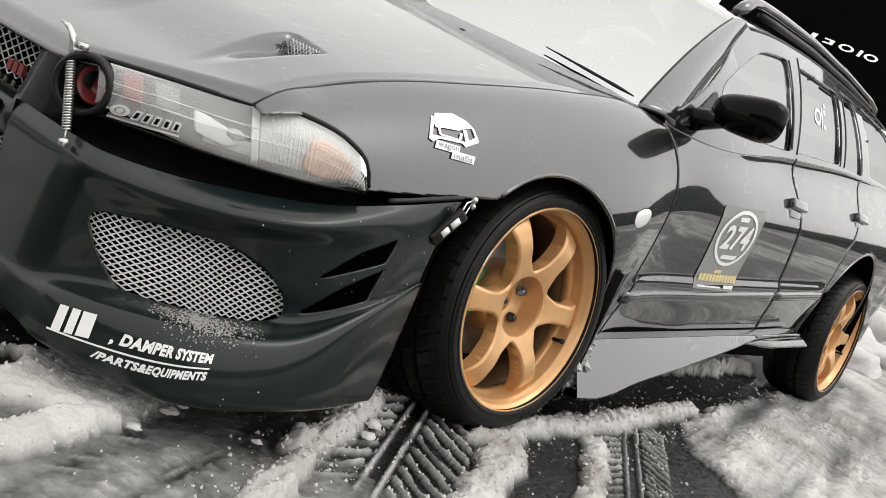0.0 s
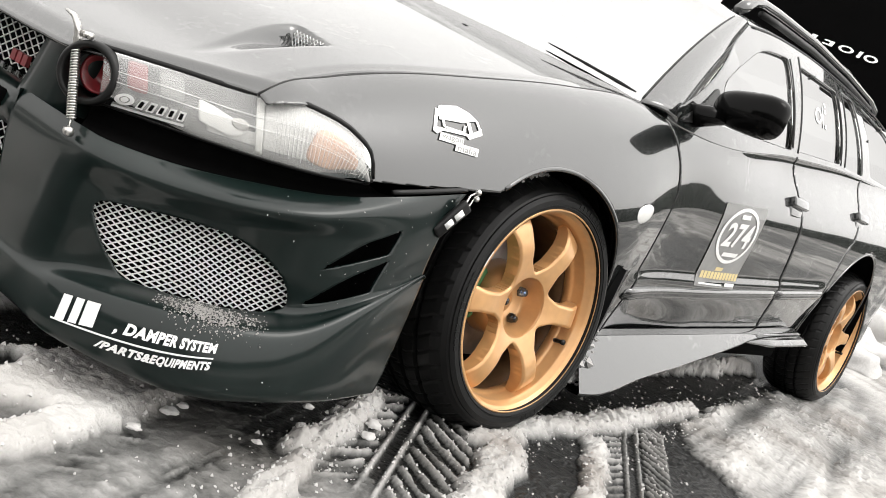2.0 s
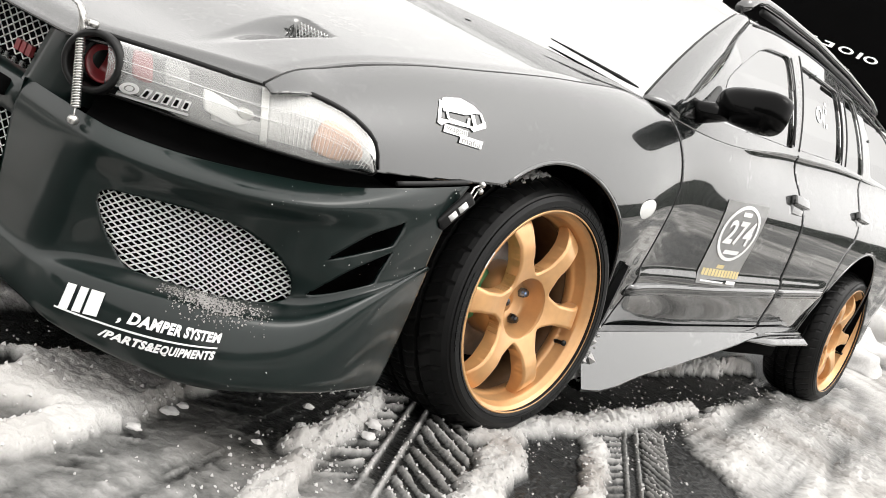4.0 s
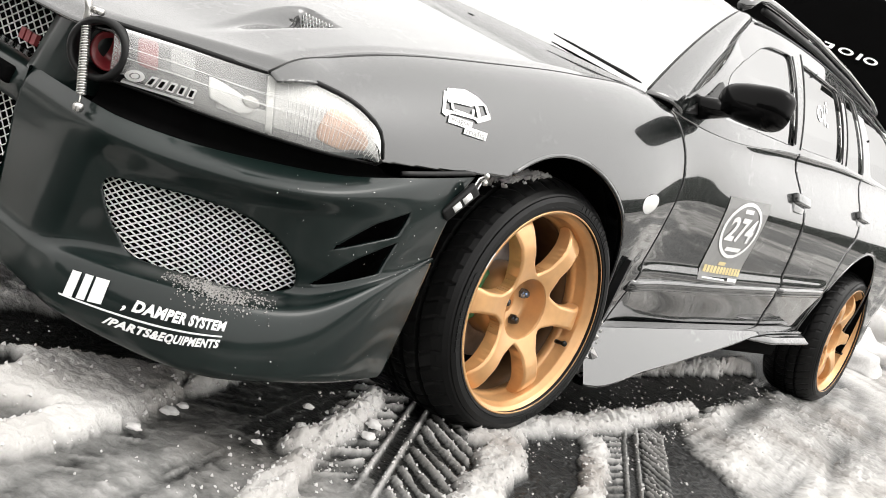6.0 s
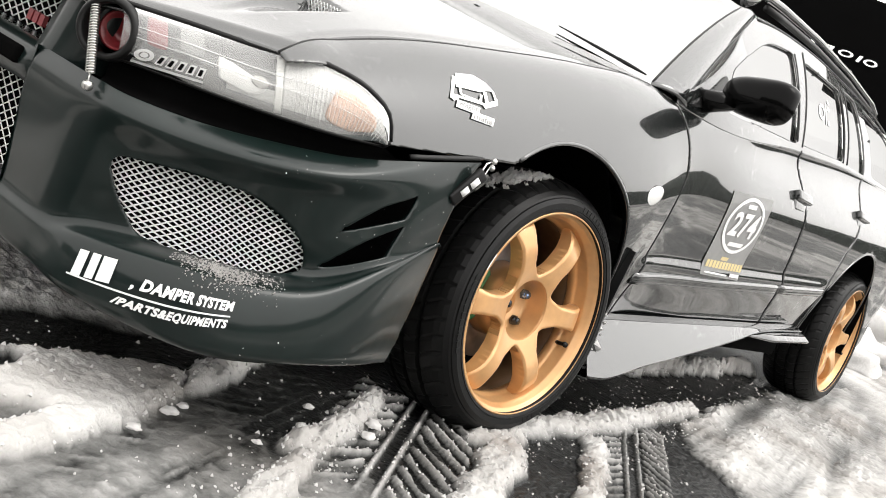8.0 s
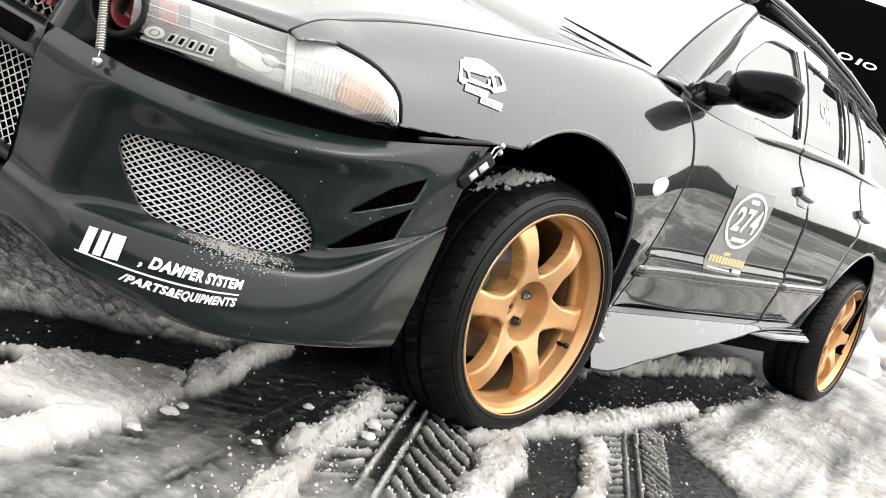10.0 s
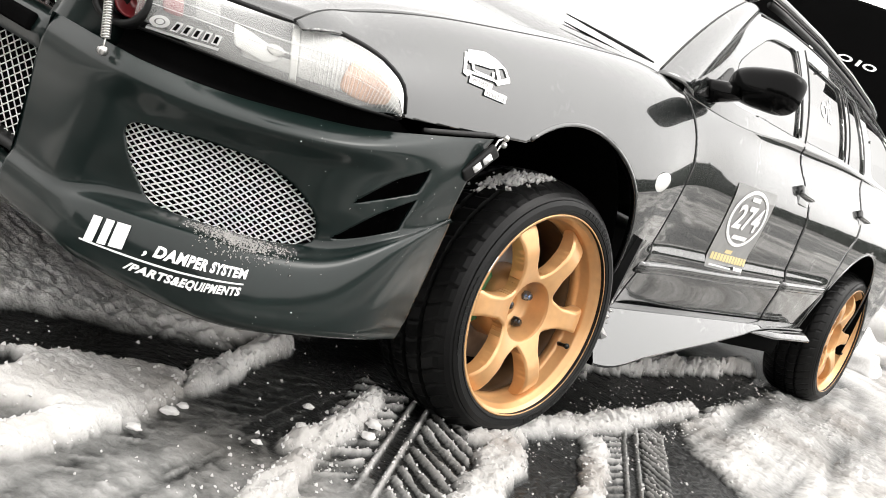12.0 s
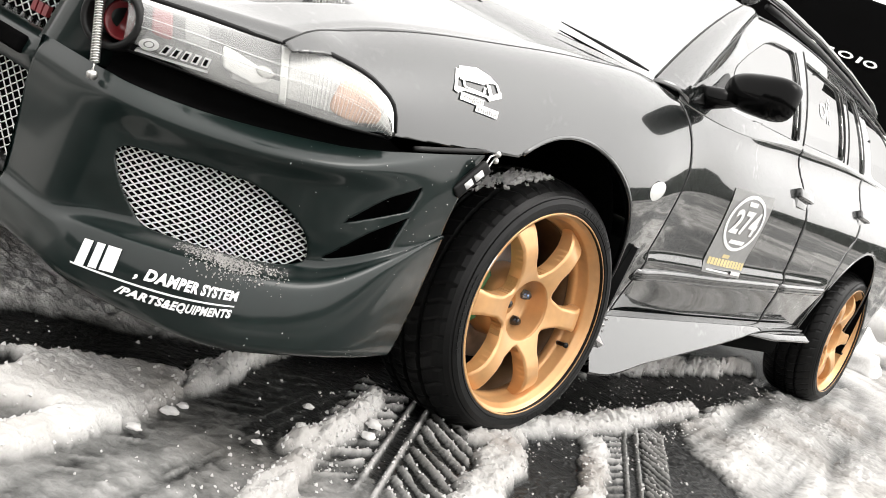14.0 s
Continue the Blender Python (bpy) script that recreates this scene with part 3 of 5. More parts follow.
ROWS = [
    row([-.955, -.965, -.955, -.88, -.82, -.72, -.60, -.462], [.48, .60, .69, .81, .87, .91, .92, .895], [.066, .068, .064, .060, .066, .082, .092, .092]),
    row([-.985, -.990, -.982, -.905, -.845, -.74, -.62, -.458], [.48, .60, .70, .83, .890, .932, .940, .905], [.085, .085, .082, .082, .090, .105, .115, .112]),
    row([-.990, -.992, -.975, -.895, -.832, -.735, -.61, -.462], [.48, .60, .695, .815, .870, .915, .930, .905], [.128, .130, .150, .172, .180, .198, .250, .300]),
    row([-.985, -.985, -.945, -.835, -.765, -.690, -.60, -.466], [.48, .60, .672, .762, .815, .870, .910, .902], [.160, .160, .172, .186, .196, .215, .268, .318]),
    row([-.990, -.990, -.955, -.86, -.785, -.700, -.59, -.468], [.47, .60, .670, .750, .808, .868, .905, .902], [.230, .230, .232, .240, .255, .275, .318, .352]),
    row([-.995, -.995, -.965, -.885, -.815, -.715, -.58, -.462], [.46, .60, .672, .752, .815, .870, .900, .900], [.290, .290, .292, .300, .318, .338, .372, .405]),
    row([-.998, -.998, -.985, -.91, -.84, -.745, -.60, -.445], [.46, .60, .675, .757, .825, .875, .893, .895], [.335, .335, .335, .342, .356, .376, .412, .449]),
    row([-.990, -.988, -.965, -.88, -.80, -.705, -.585, -.432], [.46, .60, .668, .735, .79, .845, .880, .893], [.362, .362, .362, .368, .382, .402, .434, .468]),
]


def bumper(a, v):
    R = np.stack([r(a) for r in ROWS])
    n = len(ROWS) - 1
    t = np.clip(v, 0, 1) * n
    i = np.clip(t.astype(int), 0, n - 1)
    f = (t - i)[..., None]
    g = lambda k: np.take_along_axis(R, np.clip(k, 0, n)[None, ..., None], 0)[0]
    p0, p1, p2, p3 = g(i - 1), g(i), g(i + 1), g(i + 2)
    P = 0.5 * (2 * p1 + (p2 - p0) * f + (2 * p0 - 5 * p1 + 4 * p2 - p3) * f**2 + (3 * p1 - p0 - 3 * p2 + p3) * f**3)
    return P[..., 0], P[..., 1], P[..., 2]


OPENING = poly([(.365, .425), (.43, .400), (.55, .395), (.635, .410), (.690, .455), (.683, .53), (.64, .615), (.555, .685), (.45, .708), (.30, .680), (.280, .65)], .007)
# cut-outs onto the black backing draw the dark area above each fin
CANARD_1 = poly([(.735, .598), (.862, .632), (.872, .745), (.805, .700)], .002)
CANARD_2 = poly([(.715, .468), (.864, .458), (.870, .605), (.795, .555)], .002)


def bumper_cut(a, v):
    return np.minimum(-OPENING(a, v), np.minimum(-CANARD_1(a, v), -CANARD_2(a, v)))


front_bumper = panel("front_bumper", bumper, (0, 1, 200, 0, 1, 150), BUMPER, car, bumper_cut, thick=0.006)


def inset(f, d):
    def g(a, v):
        e = 1e-3
        P = np.stack(f(a, v), -1)
        du = np.stack(f(np.clip(a + e, 0, 1), v), -1) - np.stack(f(np.clip(a - e, 0, 1), v), -1)
        dv = np.stack(f(a, np.clip(v + e, 0, 1)), -1) - np.stack(f(a, np.clip(v - e, 0, 1)), -1)
        n = np.cross(du, dv)
        n = n / (np.linalg.norm(n, axis=-1, keepdims=True) + 1e-12)
        n = np.where(n[..., :1] * 1 + n[..., 1:2] > 0, n, -n)
        Q = P + n * d
        return Q[..., 0], Q[..., 1], Q[..., 2]
    return g


def smooth_recess(a, v):
    """The plain face behind the mesh opening."""
    P, Q = ROWS[3](a), ROWS[5](a)
    t = ((v - 3 / 7) / (2 / 7))[..., None]
    R = P + (Q - P) * t
    return R[..., 0] + .016, R[..., 1] + .016, R[..., 2]


# black sheet standing in for the shade behind the bumper's openings
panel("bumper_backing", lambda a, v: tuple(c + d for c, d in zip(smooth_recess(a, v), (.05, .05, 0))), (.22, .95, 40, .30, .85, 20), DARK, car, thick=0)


def wire_mesh(name, f, a0, a1, v0, v1, na, nv, mat, keep, r=.0016, both=True, wide=.0016):
    """Expanded metal: zigzag strands that touch at the knots."""
    polys = []
    for j in range(nv):
        pts = []
        for i in range(na * 2 + 1):
            a = a0 + (a1 - a0) * i / (na * 2)
            vv = v0 + (v1 - v0) * (j + (0.46 if (i + j) % 2 else -0.46) + .5) / nv
            pts.append((a, vv))
        polys.append(pts)
    A = np.array(polys)
    X = np.stack(f(A[..., 0], A[..., 1]), -1)
    ok = keep(A[..., 0], A[..., 1]) > 0
    bm = bmesh.new()
    for j in range(nv):
        run = []
        for i in range(A.shape[1]):
            if ok[j, i]:
                run.append(X[j, i])
            if (not ok[j, i] or i == A.shape[1] - 1) and run:
                if len(run) > 1:
                    tube(bm, run, r, 5)
                run = []
    ob = part(name, bm, mat, car, "silver expanded metal mesh")
    if both:
        ob2 = ob.copy()
        scene.collection.objects.link(ob2)
        ob2.scale.y = -1
    return ob


wire_mesh("fog_mesh", smooth_recess, .26, .74, .385, .745, 25, 30, MESHSTEEL, lambda a, v: OPENING(a, v) + .014, r=.0015)

# head lamp
LK = [0, .25, .5, .75, 1]
lamp_bot = [curve(LK, k) for k in ([-0.968, -0.900, -0.822, -0.742, -0.653], [0.580, 0.686, 0.764, 0.825, 0.855], [0.396, 0.406, 0.414, 0.424, 0.435])]
TK = [0, .25, .5, .7, .85, .95, 1]
lamp_top = [curve(TK, k) for k in ([-.985, -.912, -.836, -.768, -.706, -.668, -.648], [.560, .650, .735, .793, .840, .860, .861], [.472, .486, .498, .514, .503, .476, .446])]


def lamp(u, v):
    k = .018 * 4 * v * (1 - v) * (1 - .5 * u)
    return (lamp_bot[0](u) * (1 - v) + lamp_top[0](u) * v - k * .8, -(lamp_bot[1](u) * (1 - v) + lamp_top[1](u) * v) - k * .8,
            lamp_bot[2](u) * (1 - v) + lamp_top[2](u) * v)


round_gap = lambda u, v: np.hypot(lamp(u, v)[1] + .556, lamp(u, v)[2] - .428) - .044
panel("headlamp_lens", lamp, (0, 1, 60, 0, 1, 30), LENS, car, round_gap, thick=0, label="clear headlamp cover, slightly hazy", flip=True)
panel("headlamp_housing", lambda u, v: tuple(c + d for c, d in zip(lamp(u, v), (.001 + .024 * ramp(v, 0, .7), .001 + .024 * ramp(v, 0, .7), 0 * v))), (-.0, 1, 60, -.0, 1, 30), LAMPGREY, car, lambda u, v: round_gap(u, v) - .012, thick=0)


def lens_ridge(u0, v0, u1, v1, r, flank):
    """A fine moulded ridge on the lamp's cover from one place on it to another."""
    bm = bmesh.new()
    pts = []
    for i in range(13):
        p = [float(c) for c in lamp(u0 + (u1 - u0) * i / 12, v0 + (v1 - v0) * i / 12)]
        pts.append((p[0] - .0006, (p[1] - .0006) * flank, p[2]))
    tube(bm, pts, r, 5)
    return part("lens_ridge", bm, BULB, car)


for flank in (1, -1):
    lens_ridge(.20, .70, .97, .60, .00045, flank)
    lens_ridge(.20, .52, .96, .44, .00045, flank)
    for i in range(24):
        u = .60 + .0158 * i
        lens_ridge(u, .12 + .05 * (i % 3), u - .004, .88 - .004 * i, .00032, flank)

# wheel wells, floor and engine bay, all dark, deep shade put into DARK's colour
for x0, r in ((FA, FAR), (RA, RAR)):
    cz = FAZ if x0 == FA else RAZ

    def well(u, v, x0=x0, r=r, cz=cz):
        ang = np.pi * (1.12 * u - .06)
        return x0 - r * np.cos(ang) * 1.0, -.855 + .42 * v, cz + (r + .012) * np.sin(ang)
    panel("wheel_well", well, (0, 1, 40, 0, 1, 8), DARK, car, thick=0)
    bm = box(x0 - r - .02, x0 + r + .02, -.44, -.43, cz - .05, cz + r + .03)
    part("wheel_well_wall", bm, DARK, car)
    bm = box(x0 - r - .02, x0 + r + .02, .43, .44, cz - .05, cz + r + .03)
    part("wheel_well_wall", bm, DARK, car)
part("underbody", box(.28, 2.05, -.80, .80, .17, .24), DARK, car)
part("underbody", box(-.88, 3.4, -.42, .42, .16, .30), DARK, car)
# unseen trays added to block light from the ground under the nose
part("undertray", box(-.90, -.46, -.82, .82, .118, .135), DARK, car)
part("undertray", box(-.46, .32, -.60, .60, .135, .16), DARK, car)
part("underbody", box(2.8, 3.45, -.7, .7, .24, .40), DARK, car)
part("cabin_floor", box(.45, 3.3, -.74, .74, .30, .36), SEATS, car)
part("bulkhead", box(.36, .42, -.72, .72, .25, .74), SEATS, car)

# ---------------- wheels ----------------


face_y = curve([.062, .068, .080, .105, .135, .160, .180, .193, .200], [.029, .027, .023, .017, .012, .014, .021, .030, .040])


def spoke_face(th, r):
    """The wheel's face over one sixth of the turn, th from the spoke's own line."""
    edge = np.clip(1 - spoke_cut(th, r) / .0065, 0, 1) ** 2
    return r * np.sin(th), face_y(r) + .0045 * edge, r * np.cos(th)


def spoke_cut(th, r):
    t = r * np.abs(np.sin(th))
    half_w = .0225 + .010 * ramp(-r, -.112, -.074) + .007 * ramp(r, .150, .199)
    k = .0045
    d = np.stack([half_w - t, .077 - r])
    return k * np.log(np.exp(np.clip(d / k, -40, 40)).sum(0))


SPOKE_MESH = []


def spoke(k, parent):
    """One spoke: its face, carried straight back to give it depth."""
    if not SPOKE_MESH:
        P, F = sheet(spoke_face, -math.pi / 6, math.pi / 6, 72, .0655, .2005, 90, spoke_cut)
        n = len(P)
        sides = {}
        for q in F:
            for i in range(4):
                sides[(q[i], q[(i + 1) % 4])] = True
        rim_edges = [e for e in sides if (e[1], e[0]) not in sides]
        back = P + np.stack([0 * P[:, 0], np.full(n, .034) - .4 * (P[:, 1] - .012), 0 * P[:, 0]], -1)
        faces = [q[::-1] for q in F] + [tuple(i + n for i in q) for q in F] + [(a, b, b + n, a + n) for a, b in rim_edges]
        ob = part("spoke", (np.concatenate([P, back]), faces), GOLD, parent)
        ob.data.set_sharp_from_angle(angle=radians(40))
        SPOKE_MESH.append(ob.data)
    else:
        ob = new("spoke", SPOKE_MESH[0])
        ob.parent = parent
    ob.rotation_euler = (0, k, 0)
    return ob


def wheel(name, phase, floor_pose):
    """A wheel whose outer rim edge lies in y = 0, axle along y, inside towards +y."""
    w = new(name)
    w.parent = car
    part("rim", lathe([(.2175, .0), (.2175, .006), (.2105, .009), (.2065, .013), (.2055, .020), (.202, .023), (.2005, .030), (.199, .052), (.1965, .056), (.193, .060), (.193, .075), (.196, .078),
                       (.203, .060), (.204, .03), (.209, .014), (.2145, .010), (.2195, .006), (.2185, -.001), (.2135, -.003)], 144, True), GOLD, w, "gold painted alloy rim")
    part("rim_barrel", lathe([(.196, .07), (.192, .10), (.190, .17), (.205, .185), (.207, .186), (.196, .10), (.199, .07)], 96, True), BARREL, w, "grimy inner barrel")
    for k in range(6):
        spoke(phase + k * math.pi / 3, w)
    part("hub", lathe([(.0, .100), (.0255, .100), (.0265, .084), (.0285, .082), (.055, .082), (.0585, .079), (.0615, .070), (.0645, .034), (.0660, .0275), (.070, .0270), (.0725, .060), (.078, .066), (.080, .12), (.0, .12)], 72), GOLD, w)
    for k in range(5):
        a = math.pi / 2 - math.radians(-84 + 72 * k)
        tall = k == 0
        tip = .036 if tall else .064
        nut = part("lug_nut", lathe([(.0, tip), (.0070, tip), (.0085, tip + .003), (.0092, .071), (.0115, .073), (.0115, .081), (.0, .082)], 12 if tall else 6), BLACKNUT if tall or k == 3 else BLUENUT, w)
        nut.location = (.050 * math.cos(a), 0, .050 * math.sin(a))
    part("centre_bore", lathe([(.0, .092), (.022, .092), (.0250, .0960), (.0, .0990)], 30), BLACKNUT, w)
    va = bmesh.new()
    tube(va, [(.192, .060, -.062), (.183, .045, -.060), (.176, .030, -.058), (.172, .022, -.057)], [.0055, .0045, .0045, .0065], 10)
    part("valve_stem", va, TRIM, w)
    # tyre: stretched low-profile section, circumferential grooves and sipes across the shoulder
    prof = [(.2130, .020), (.2160, .003), (.2200, -.003), (.2240, -.004), (.2250, -.0025), (.2270, -.0025), (.2280, -.0045), (.2380, -.005), (.2470, -.001), (.2480, .002), (.2500, .003), (.2520, .004), (.2600, .012), (.2660, .021), (.2710, .032),
            (.2740, .043), (.2765, .055), (.2768, .058), (.2690, .060), (.2690, .068), (.2778, .070), (.2795, .088), (.2797, .098), (.2715, .100), (.2715, .109), (.2797, .111), (.2795, .13), (.278, .142), (.270, .144), (.270, .152), (.2765, .154), (.2745, .172), (.268, .190), (.255, .208), (.235, .206), (.214, .19)]
    N, m = 288, len(prof)
    P, F = lathe(prof, N)
    P = P.reshape(N, m, 3)
    for i in range(N):
        for j in range(13, 33):
            lag = int(abs(prof[j][1] - .10) * 60)
            if (i + lag) % 6 == 0 and prof[j][0] > .262:
                P[i, j] *= (1 - .010, 1, 1 - .010)
    P = P.reshape(-1, 3)
    M = np.array(floor_pose)
    Wd = P @ M[:3, :3].T + M[:3, 3]
    Wd[:, 2] = np.where(Wd[:, 2] < .006, .006 + (Wd[:, 2] - .006) * .12, Wd[:, 2])
    P = (Wd - M[:3, 3]) @ M[:3, :3]
    tyre = part("tyre", (P, F), RUBBER, w, "wet black low-profile tyre with raised lettering", smooth=False)
    # raised lettering on the sidewall, unreadable
    for a0 in (.15, 2.2, 4.3):
        bm = bmesh.new()
        for k in range(11):
            a, da = a0 + k * .062, .020
            v = [bm.verts.new((r * math.sin(a + q), -.0058, r * math.cos(a + q))) for r, q in ((.231, -da), (.231, da), (.241, da), (.241, -da))]
            bm.faces.new(v)
            r = bmesh.ops.extrude_face_region(bm, geom=[v[0].link_faces[0]])
            bmesh.ops.translate(bm, verts=[g for g in r["geom"] if isinstance(g, bmesh.types.BMVert)], vec=(0, .004, 0))
        part("sidewall_lettering", bm, RUBBER, w, smooth=False)
    mk = bmesh.new()
    for k in range(6):
        a = math.radians(-72 + k * 1.8)
        mk.verts.new((.222 * math.sin(a), -.0062, .222 * math.cos(a)))
        mk.verts.new((.2245 * math.sin(a), -.0062, .2245 * math.cos(a)))
    mk.verts.ensure_lookup_table()
    for k in range(5):
        mk.faces.new((mk.verts[2 * k], mk.verts[2 * k + 1], mk.verts[2 * k + 3], mk.verts[2 * k + 2]))
    part("tyre_mark", mk, WHITE, w, "white dash on the tyre wall")
    part("brake_disc", lathe([(.05, .125), (.135, .125), (.137, .130), (.137, .148), (.05, .150)], 60), DISC, w)
    part("back_plate", lathe([(.0, .165), (.19, .165), (.19, .172), (.0, .172)], 48), DARK, w)
    cal = bmesh.new()
    for i in range(9):
        a = math.pi - .55 + 1.0 * i / 8
        for rr, yy in ((.100, .075), (.160, .080), (.160, .160), (.100, .160)):
            cal.verts.new((rr * math.cos(a), yy, rr * math.sin(a)))
    cal.verts.ensure_lookup_table()
    for i in range(8):
        for j in range(4):
            cal.faces.new((cal.verts[i * 4 + j], cal.verts[i * 4 + (j + 1) % 4], cal.verts[i * 4 + 4 + (j + 1) % 4], cal.verts[i * 4 + 4 + j]))
    cal.faces.new(cal.verts[0:4][::-1])
    cal.faces.new(cal.verts[32:36])
    bmesh.ops.bevel(cal, geom=cal.edges[:], offset=.004, segments=2, affect="EDGES")
    part("brake_caliper", cal, GREEN, w, "green painted brake caliper")
    return w


FW0 = pose(0, -.8836, .2806, -8.47, 0, -7.23)
FW1 = pose(.0114, -.8938, .2739, -7.02, 0, -7.63)
RW = pose(2.635, -.8629, .2846, -6.16, 0, -.92)
front_wheel = wheel("front_wheel", radians(30), FW0)
rear_wheel = wheel("rear_wheel", radians(27), RW)


def far_side(w, m):
    """The same wheel on the other side of the car."""
    o = copy_thing(w, m)
    return o


def mirrored(m):
    p, e = m.to_translation(), m.to_euler()
    return pose(p.x, -p.y, p.z, math.degrees(-e.x), 0, 180 - math.degrees(e.z))


front_wheel_2 = far_side(front_wheel, mirrored(FW0))
rear_wheel_2 = far_side(rear_wheel, mirrored(RW))

# ---------------- fittings of the car ----------------


def flank(x, z, off=.0):
    """The point of the car's side at x and height z, moved out by off."""
    x, z = np.asarray(x, float), np.asarray(z, float)
    vs = np.linspace(0, 1, 240)
    vv = vs.reshape((-1,) + (1,) * x.ndim) + 0 * x[None]
    xx = x[None] + 0 * vv
    _, Y, Z = side(xx, vv)
    i = np.clip((Z < z).sum(0), 1, 239)
    z0, z1 = np.take_along_axis(Z, (i - 1)[None], 0)[0], np.take_along_axis(Z, i[None], 0)[0]
    y0, y1 = np.take_along_axis(Y, (i - 1)[None], 0)[0], np.take_along_axis(Y, i[None], 0)[0]
    t = np.clip((z - z0) / (z1 - z0 + 1e-9), 0, 1)
    return x, y0 + (y1 - y0) * t - off, z


def on_bumper(a, v, off):
    x, y, z = bumper(np.asarray(a, float), np.asarray(v, float))
    return x - off * .72, y - off * .70, z


def on_lamp(u, v, off):
    x, y, z = lamp(np.asarray(u, float), np.asarray(v, float))
    return x - off * .72, y - off * .70, z


def corners(p00, p10, p11, p01):
    """Bilinear map of the unit square onto four corners, counter-clockwise from the lower left."""
    c = np.array([p00, p10, p11, p01], float)

    def f(s, t):
        w = np.stack([(1 - s) * (1 - t), s * (1 - t), s * t, (1 - s) * t])
        return np.tensordot(w, c[:, 0], (0, 0)), np.tensordot(w, c[:, 1], (0, 0))
    return f


def decal(name, shapes, place, mat, label="", parent=None):
    """Thin vinyl from flat outlines in the unit square, laid on a surface by place(s, t)."""
    V, F = [], []
    for P, faces in shapes:
        P = np.array(P, float)
        k = len(V)
        V += list(np.stack(place(P[:, 0], P[:, 1]), -1))
        F += [tuple(i + k for i in f) for f in faces]
    return part(name, (np.array(V), F), mat, parent or car, label, smooth=False)


def quad(x0, y0, x1, y1, lean=0.0, n=4):
    """A slanted block, cut into n strips so that it follows the surface."""
    P, F = [], []
    for i in range(n + 1):
        t = i / n
        P += [(x0 + (x1 - x0) * t, y0), (x0 + (x1 - x0) * t + lean, y1)]
    for i in range(n):
        F.append((2 * i, 2 * i + 2, 2 * i + 3, 2 * i + 1))
    return P, F


def lattice(n, m):
    P = [(i / (n - 1), j / (m - 1)) for i in range(n) for j in range(m)]
    return P, [(i * m + j, i * m + m + j, i * m + m + j + 1, i * m + j + 1) for i in range(n - 1) for j in range(m - 1)]


def hoop(cx, cy, rx, ry, k=.82, n=40, fill=False):
    a = np.linspace(0, 2 * np.pi, n, endpoint=False)
    o = [(cx + rx * np.cos(t), cy + ry * np.sin(t)) for t in a]
    if fill:
        return o, [tuple(range(n))]
    i = [(cx + rx * k * np.cos(t), cy + ry * k * np.sin(t)) for t in a]
    return o + i, [(j, (j + 1) % n, n + (j + 1) % n, n + j) for j in range(n)]


def words(text, bold=.018, shear=0.0, fit=True):
    """The flat outline of some words in the unit square."""
    cu = bpy.data.curves.new("words", "FONT")
    cu.body, cu.offset, cu.shear = text, bold, shear
    cu.resolution_u, cu.space_character = 3, 1.0 + 2 * bold
    ob = bpy.data.objects.new("words", cu)
    scene.collection.objects.link(ob)
    dg = bpy.context.evaluated_depsgraph_get()
    me = bpy.data.meshes.new_from_object(ob.evaluated_get(dg))
    P = np.array([v.co[:2] for v in me.vertices])
    F = [tuple(p.vertices) for p in me.polygons]
    bpy.data.objects.remove(ob)
    bpy.data.curves.remove(cu)
    bpy.data.meshes.remove(me)
    P = (P - P.min(0)) / (P.max(0) - P.min(0))
    return P, F


# lettering along the lip of the bumper
lip_line = corners((.288, .186), (.583, .2185), (.583, .2215), (.287, .191))
decal("underline", [quad(0, 0, 1, 1, n=30)], lambda s, t: on_bumper(*lip_line(s, t), .0035), WHITE)
logo = corners((.296, .190), (.366, .207), (.361, .264), (.291, .261))
decal("maker_logo", [quad(.0, 0, .26, 1, .05), quad(.36, 0, .56, 1, .05), quad(.62, 0, .92, 1, .05)], lambda s, t: on_bumper(*logo(s, t), .0035), WHITE, "white slanted block logo")
t1 = corners((.388, .2085), (.586, .2265), (.583, .2500), (.389, .240))
decal("lettering", [words(", DAMPER SYSTEM", .055, .12)], lambda s, t: on_bumper(*t1(s, t), .0035), WHITE, "white vinyl words")
t2 = corners((.370, .163), (.583, .194), (.582, .2140), (.373, .187))
decal("lettering", [words("/PARTS&EQUIPMENTS", .052, .12)], lambda s, t: on_bumper(*t2(s, t), .0035), WHITE, "white vinyl words")

# start number plate on the front door
plate = corners((.824, .388), (1.117, .400), (1.102, .648), (.786, .622))
on_plate = lambda off: (lambda s, t: flank(*plate(np.asarray(s), np.asarray(t)), off))
decal("number_plate_film", [lattice(7, 9)], on_plate(.002), GREYV, "translucent grey film with a white ring and number")
decal("number_ring", [hoop(.50, .64, .43, .34, .88)], on_plate(.004), WHITE)
P274, F274 = words("274", .03, .1)
decal("start_number", [(P274 * (.62, .30) + (.19, .50), F274)], on_plate(.0045), WHITE)
decal("small_print", [quad(.40, .85, .60, .90)], on_plate(.004), WHITE)
decal("small_print", [quad(.32, .385, .68, .435, .02)], on_plate(.004), WHITE)
decal("event_strip", [quad(.06 + i * .078, .10, .06 + i * .078 + .062, .185, .01, 2) for i in range(12)] + [quad(.35, .20, .52, .245, .01, 2)], on_plate(.004), YELLOW, "pale yellow strip of unreadable letters")["kind"] = "stuff"
decal("event_line", [quad(.06, .03, .62, .05)], on_plate(.004), WHITE)
decal("event_line", [quad(.70, .03, .95, .07)], on_plate(.004), WHITE)

sticker = corners((1.60, .925), (1.76, .935), (1.80, 1.055), (1.66, 1.050))


